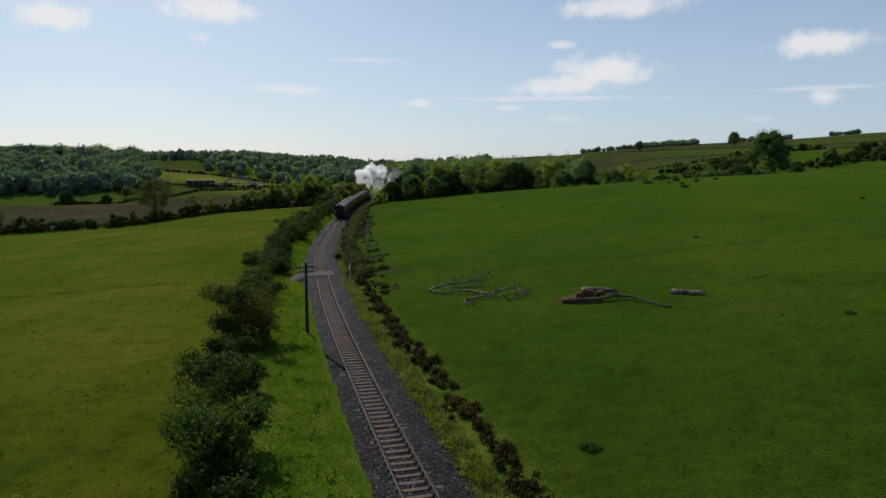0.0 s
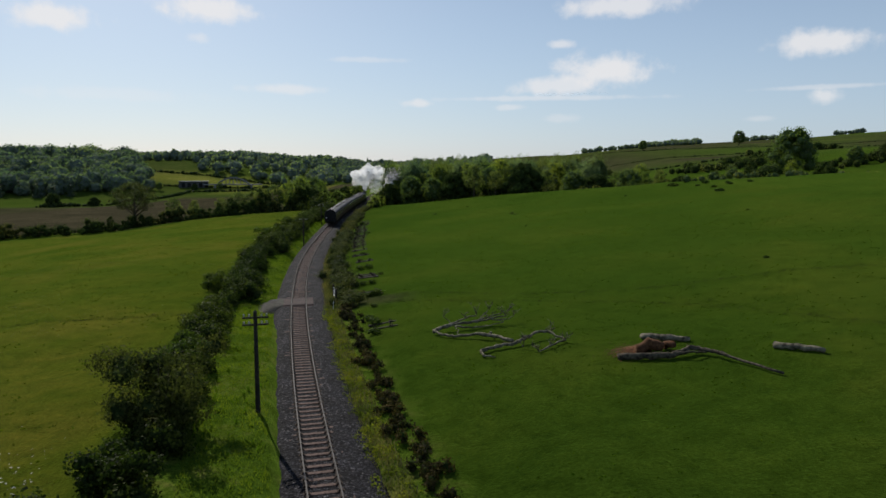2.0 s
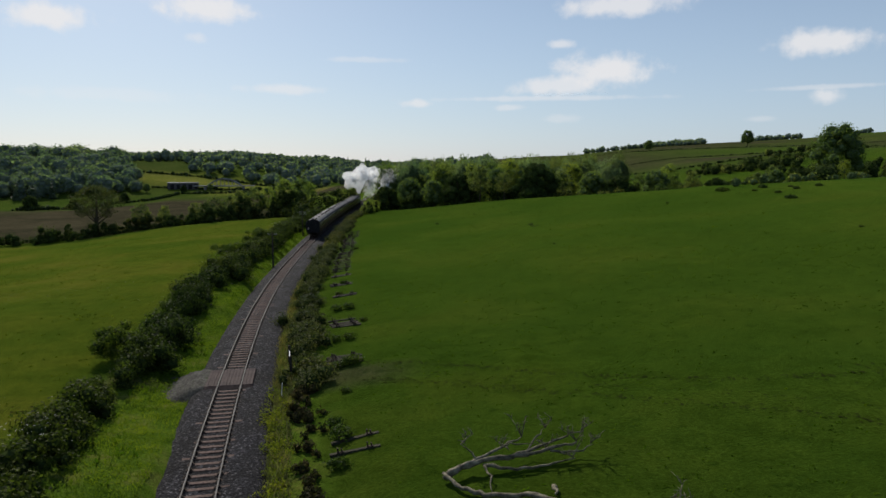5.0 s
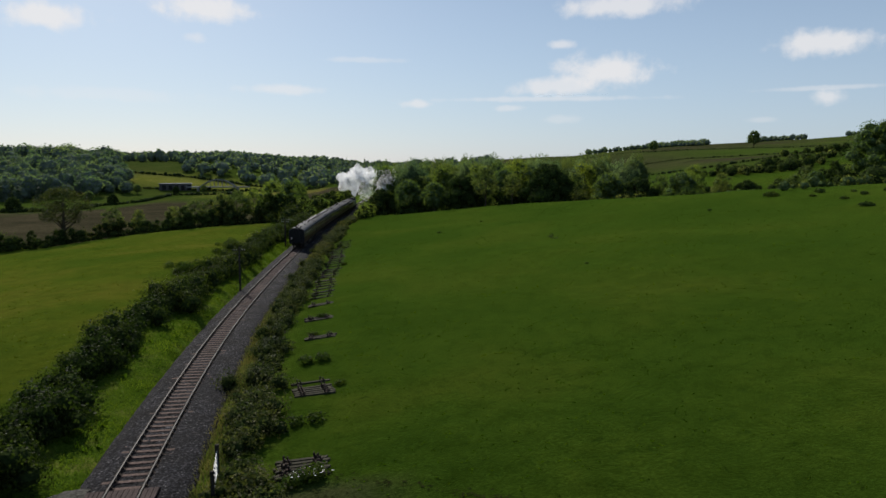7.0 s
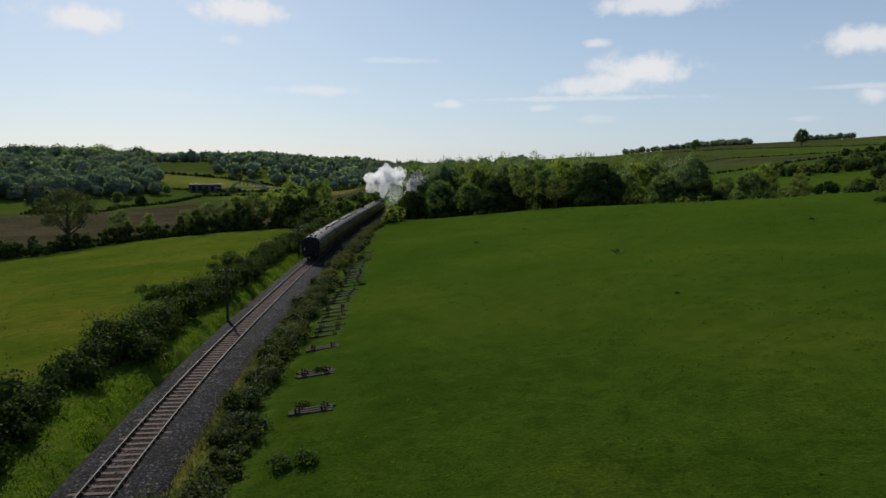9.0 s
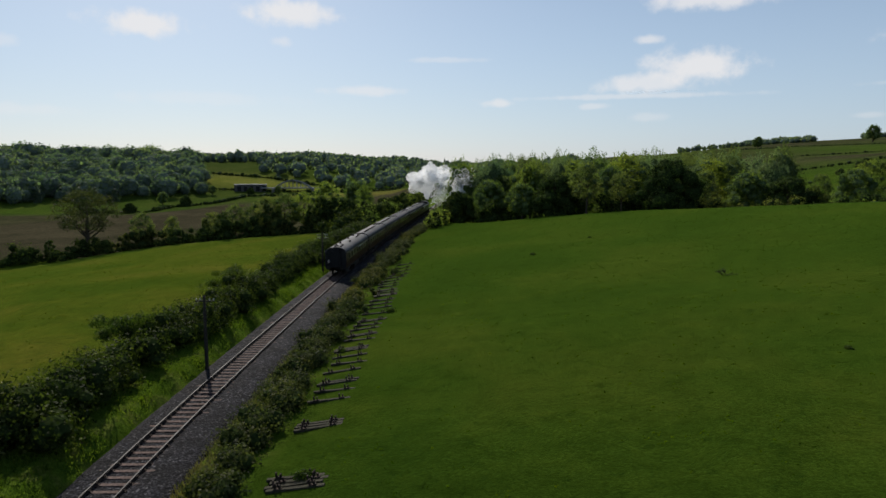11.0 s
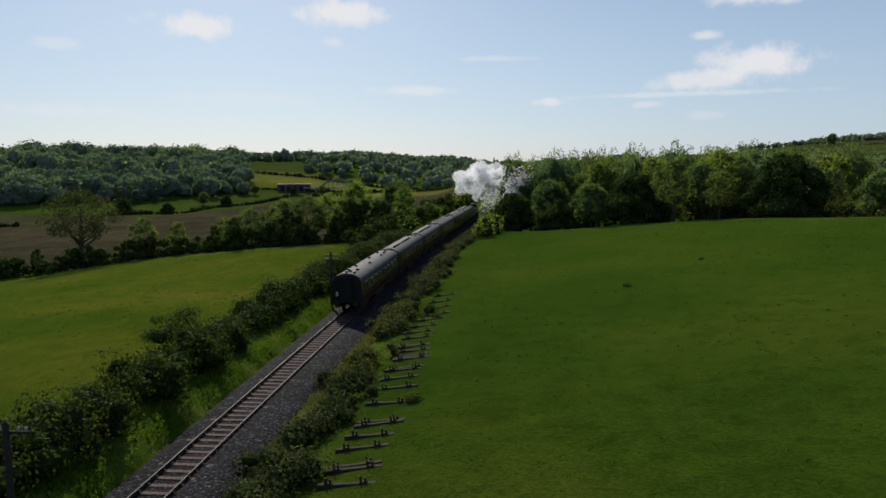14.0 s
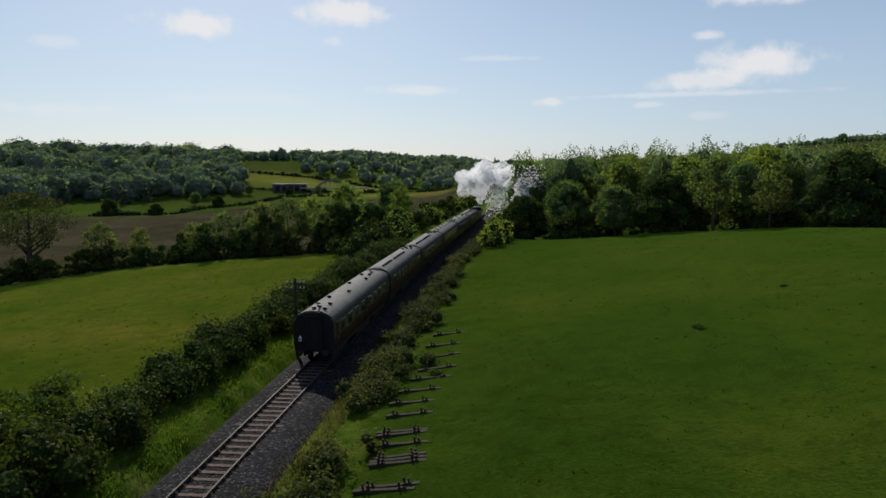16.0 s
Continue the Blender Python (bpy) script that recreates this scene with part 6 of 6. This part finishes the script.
r8 = np.random.default_rng(8)
spots = []
while len(spots) < 7500:
    x, y = -75 * r8.random() - 12, 22 + 110 * r8.random()
    if x < line_x(y) - 13 and lumps(np.array(x), np.array(y), 9.0, 2.0) + 0.35 * r8.normal() > 0.55:
        spots.append((x, y))
tagged(new("meadow_flowers", quads_mesh("meadow_flowers", petals(spots, 0.046, 0.2, 1), [PETAL])), "scattered white flowers in the meadow grass", "flowers", kind="stuff")
tagged(new("white_flowers", quads_mesh("white_flowers", petals([(float(line_x(94.2)) + 8.4 + 0.45 * r8.normal(), 93.9 + 0.25 * r8.normal()) for _ in range(60)], 0.06, 0.45, 2), [PETAL])), "white flowers among nettles by old sleepers", "flowers", kind="stuff")
may = []
while len(may) < 900:
    y = 60 + 170 * r8.random()
    if lumps(np.array(y), np.array(3.0), 4.0, 7.0) + 0.4 * r8.normal() > 0.45:
        may.append((float(line_x(y)) - 7.9 + 0.8 * r8.normal(), y))
tagged(new("hedge_blossom", quads_mesh("hedge_blossom", petals(may, 0.045, 1.75, 3), [PETAL])), "sprays of white may blossom on the hedge", "blossom", kind="stuff")
NETTLE = quads_mesh("nettles", leaves([(0.3 * math.cos(k) * (k % 3), 0.25 * math.sin(2 * k), 0.25) for k in range(9)], [0.32] * 9, 520, 0.06, np.random.default_rng(3)), [LEAF_BROAD])
for y, d, s in [(94.0, 8.5, 1.3), (93.6, 7.6, 1.0), (101.3, 7.6, 1.0), (101.4, 8.7, 1.1), (113.2, 8.0, 1.2), (113.4, 9.2, 1.2), (107.5, 10.3, 0.7), (121.5, 8.2, 0.8), (128.5, 8.8, 0.8), (164.0, 9.6, 0.9), (150.6, 7.2, 0.6), (186.5, 8.4, 0.8), (80.5, 6.9, 1.3), (82.5, 6.6, 1.0), (77.0, 6.5, 1.0), (88, 7.6, 0.7)]:
    x = float(line_x(y)) + d
    o = new("nettles", NETTLE)
    o.matrix_world = pose(x, y, float(ground_z(x, y)) - 0.03, 0, 0, y * 77) @ Matrix.Diagonal((s * 1.2, s, s, 1))
    tagged(o, "clump of nettles growing through old sleepers", "nettles", "nettle clumps", "stuff")

# ---- clouds, far beyond everything ----
CLOUD = bpy.data.materials.new("cloud")
CLOUD.use_nodes = True
_t = CLOUD.node_tree
_t.nodes.clear()
_c = _t.nodes.new("ShaderNodeTexCoord")
_i = _t.nodes.new("ShaderNodeObjectInfo")
_v = _t.nodes.new("ShaderNodeVectorMath")
_v.operation = "ADD"
_s = _t.nodes.new("ShaderNodeVectorMath")
_s.operation = "SCALE"
_s.inputs[0].default_value, = ((9000, 3000, 0),)
_t.links.new(_i.outputs["Random"], _s.inputs["Scale"])
_t.links.new(_c.outputs["Object"], _v.inputs[0])
_t.links.new(_s.outputs[0], _v.inputs[1])
_n = _t.nodes.new("ShaderNodeTexNoise")
_n.inputs["Scale"].default_value, _n.inputs["Detail"].default_value, _n.inputs["Roughness"].default_value = 0.0065, 8, 0.58
_t.links.new(_v.outputs[0], _n.inputs["Vector"])
_g = _t.nodes.new("ShaderNodeVectorMath")
_g.operation = "MULTIPLY_ADD"
_g.inputs[1].default_value, _g.inputs[2].default_value = (2, 2, 0), (-1, -1, 0)
_t.links.new(_c.outputs["Generated"], _g.inputs[0])
_len = _t.nodes.new("ShaderNodeVectorMath")
_len.operation = "LENGTH"
_t.links.new(_g.outputs[0], _len.inputs[0])


def maths(op, a, b=0.0, c=0.0):
    n = _t.nodes.new("ShaderNodeMath")
    n.operation = op
    for k, v in enumerate((a, b, c)):
        if isinstance(v, float):
            n.inputs[k].default_value = v
        else:
            _t.links.new(v, n.inputs[k])
    return n.outputs[0]


_body = maths("SUBTRACT", maths("MULTIPLY_ADD", _n.outputs["Fac"], 2.6, 0.10), maths("MULTIPLY", _len.outputs["Value"], 1.9))
_map = _t.nodes.new("ShaderNodeMapRange")
_map.interpolation_type = "SMOOTHSTEP"
_map.inputs["From Min"].default_value, _map.inputs["From Max"].default_value = -0.25, 0.95
_t.links.new(_body, _map.inputs["Value"])
_thin = maths("MULTIPLY", _map.outputs["Result"], maths("MULTIPLY_ADD", _i.outputs["Alpha"], 1.0, 0.0))
_e = _t.nodes.new("ShaderNodeEmission")
_e.inputs["Color"].default_value, _e.inputs["Strength"].default_value = (1.0, 0.985, 0.99, 1), 0.80
_p = _t.nodes.new("ShaderNodeBsdfTransparent")
_m = _t.nodes.new("ShaderNodeMixShader")
_o = _t.nodes.new("ShaderNodeOutputMaterial")
for a, b in ((_thin, _m.inputs[0]), (_p.outputs[0], _m.inputs[1]), (_e.outputs[0], _m.inputs[2]), (_m.outputs[0], _o.inputs[0])):
    _t.links.new(a, b)
# azimuth to the left and height over the horizon, width and height, all in degrees, and how thick
CLOUDS = [(29.0, 10.5, 7.7, 1.93, 0.85), (18.3, 11.8, 8.3, 2.09, 0.85), (-13.9, 12.3, 11.1, 1.7, 0.75), (-28.3, 8.9, 8.2, 1.8, 0.8), (-13.0, 7.6, 8.8, 2.63, 0.85), (-9.1, 6.4, 8.5, 1.61, 0.7), (-9.5, 9.6, 2.7, 0.79, 0.6), (12.5, 6.1, 7.5, 0.88, 0.5), (1.9, 5.1, 3.2, 0.73, 0.6), (-8.0, 5.5, 20.7, 0.49, 0.4), (-28.5, 5.1, 2.6, 1.2, 0.65), (19.0, 9.7, 2.1, 0.92, 0.4), (-28.6, 5.7, 9.5, 0.4, 0.35), (6.3, 8.5, 7.1, 0.49, 0.3), (-5.5, 4.8, 2.7, 0.54, 0.4), (-9.8, 3.9, 4.0, 0.72, 0.25), (24.9, 5.3, 14.0, 1.07, 0.18), (-24.3, 3.6, 2.5, 0.5, 0.25), (38.3, 8.6, 4.0, 0.9, 0.3), (-38.7, 7.2, 9.1, 2.1, 0.7), (38.1, 4.1, 10.7, 0.93, 0.25), (-37.6, 3.4, 7.2, 0.87, 0.4)]
for az, el, w, h, thick in CLOUDS:
    a, e, far = radians(az), radians(el), 4450.0
    centre = Vector((-math.sin(a) * math.cos(e), math.cos(a) * math.cos(e), math.sin(e))) * far + Vector((0, 70, 14))
    hw, hh = far * math.tan(radians(w * 0.62)), far * math.tan(radians(h * 0.72))
    me = mesh_np("cloud", [(-hw, -hh, 0), (hw, -hh, 0), (hw, hh, 0), (-hw, hh, 0)], [(0, 1, 2, 3)], [CLOUD])
    ob = new("backdrop", me)
    ob.matrix_world = look(centre, (0, 70, 14)) @ pose(0, 0, 0, 0, 180, 0)
    ob.color = (1, 1, 1, thick)
    tagged(ob, "soft white fair-weather cloud in the sky", "cloud", kind="structure")

# ---- sleepers under the rails ----
bed_ob = bpy.data.objects["ballast"]


def sleeper_mesh():
    bm = bmesh.new()
    box(bm, -1.3, 1.3, -0.125, 0.125, -0.28, -0.160)
    me = bpy.data.meshes.new("sleeper")
    for sx in (-0.7525, 0.7525):
        box(bm, sx - 0.17, sx + 0.17, -0.09, 0.09, -0.160, -0.125)
        box(bm, sx - 0.10, sx - 0.04, -0.06, 0.06, -0.125, -0.055)
        box(bm, sx + 0.04, sx + 0.10, -0.06, 0.06, -0.125, -0.055)
    bm.to_mesh(me)
    bm.free()
    me.materials.append(SLEEPER)
    me.materials.append(RUST)
    for i, p in enumerate(me.polygons):
        p.material_index = 1 if i >= 6 else 0
    return me


SLEEPERS = sleeper_mesh()
r3 = random.Random(3)
s0, count = s_at(17), 300
for k in range(count):
    x, y, h = along(s0 + 0.72 * k)
    o = new("sleeper", SLEEPERS)
    o.parent = bed_ob
    o.matrix_world = pose(x, y, r3.uniform(-0.012, 0.006), 0, 0, math.degrees(h) + r3.uniform(-0.8, 0.8))
co = np.array([tuple(v.co) for v in SLEEPERS.vertices])
fc = np.array([tuple(p.vertices) for p in SLEEPERS.polygons])
mi = np.array([p.material_index for p in SLEEPERS.polygons])
V, F, M = [], [], []
for k in list(range(-130, 0)) + list(range(count, count + 330)):
    x, y, h = along(s0 + 0.72 * k)
    c, s = math.cos(h), math.sin(h)
    F.append(fc + len(V) * len(co))
    V.append(np.stack([co[:, 0] * c - co[:, 1] * s + x, co[:, 0] * s + co[:, 1] * c + y, co[:, 2]], -1))
    M.append(mi)
tagged(new("sleepers", mesh_np("sleepers", np.concatenate(V), np.concatenate(F), [SLEEPER, RUST], np.concatenate(M))), "timber sleepers of the farther track", "sleepers", kind="stuff")
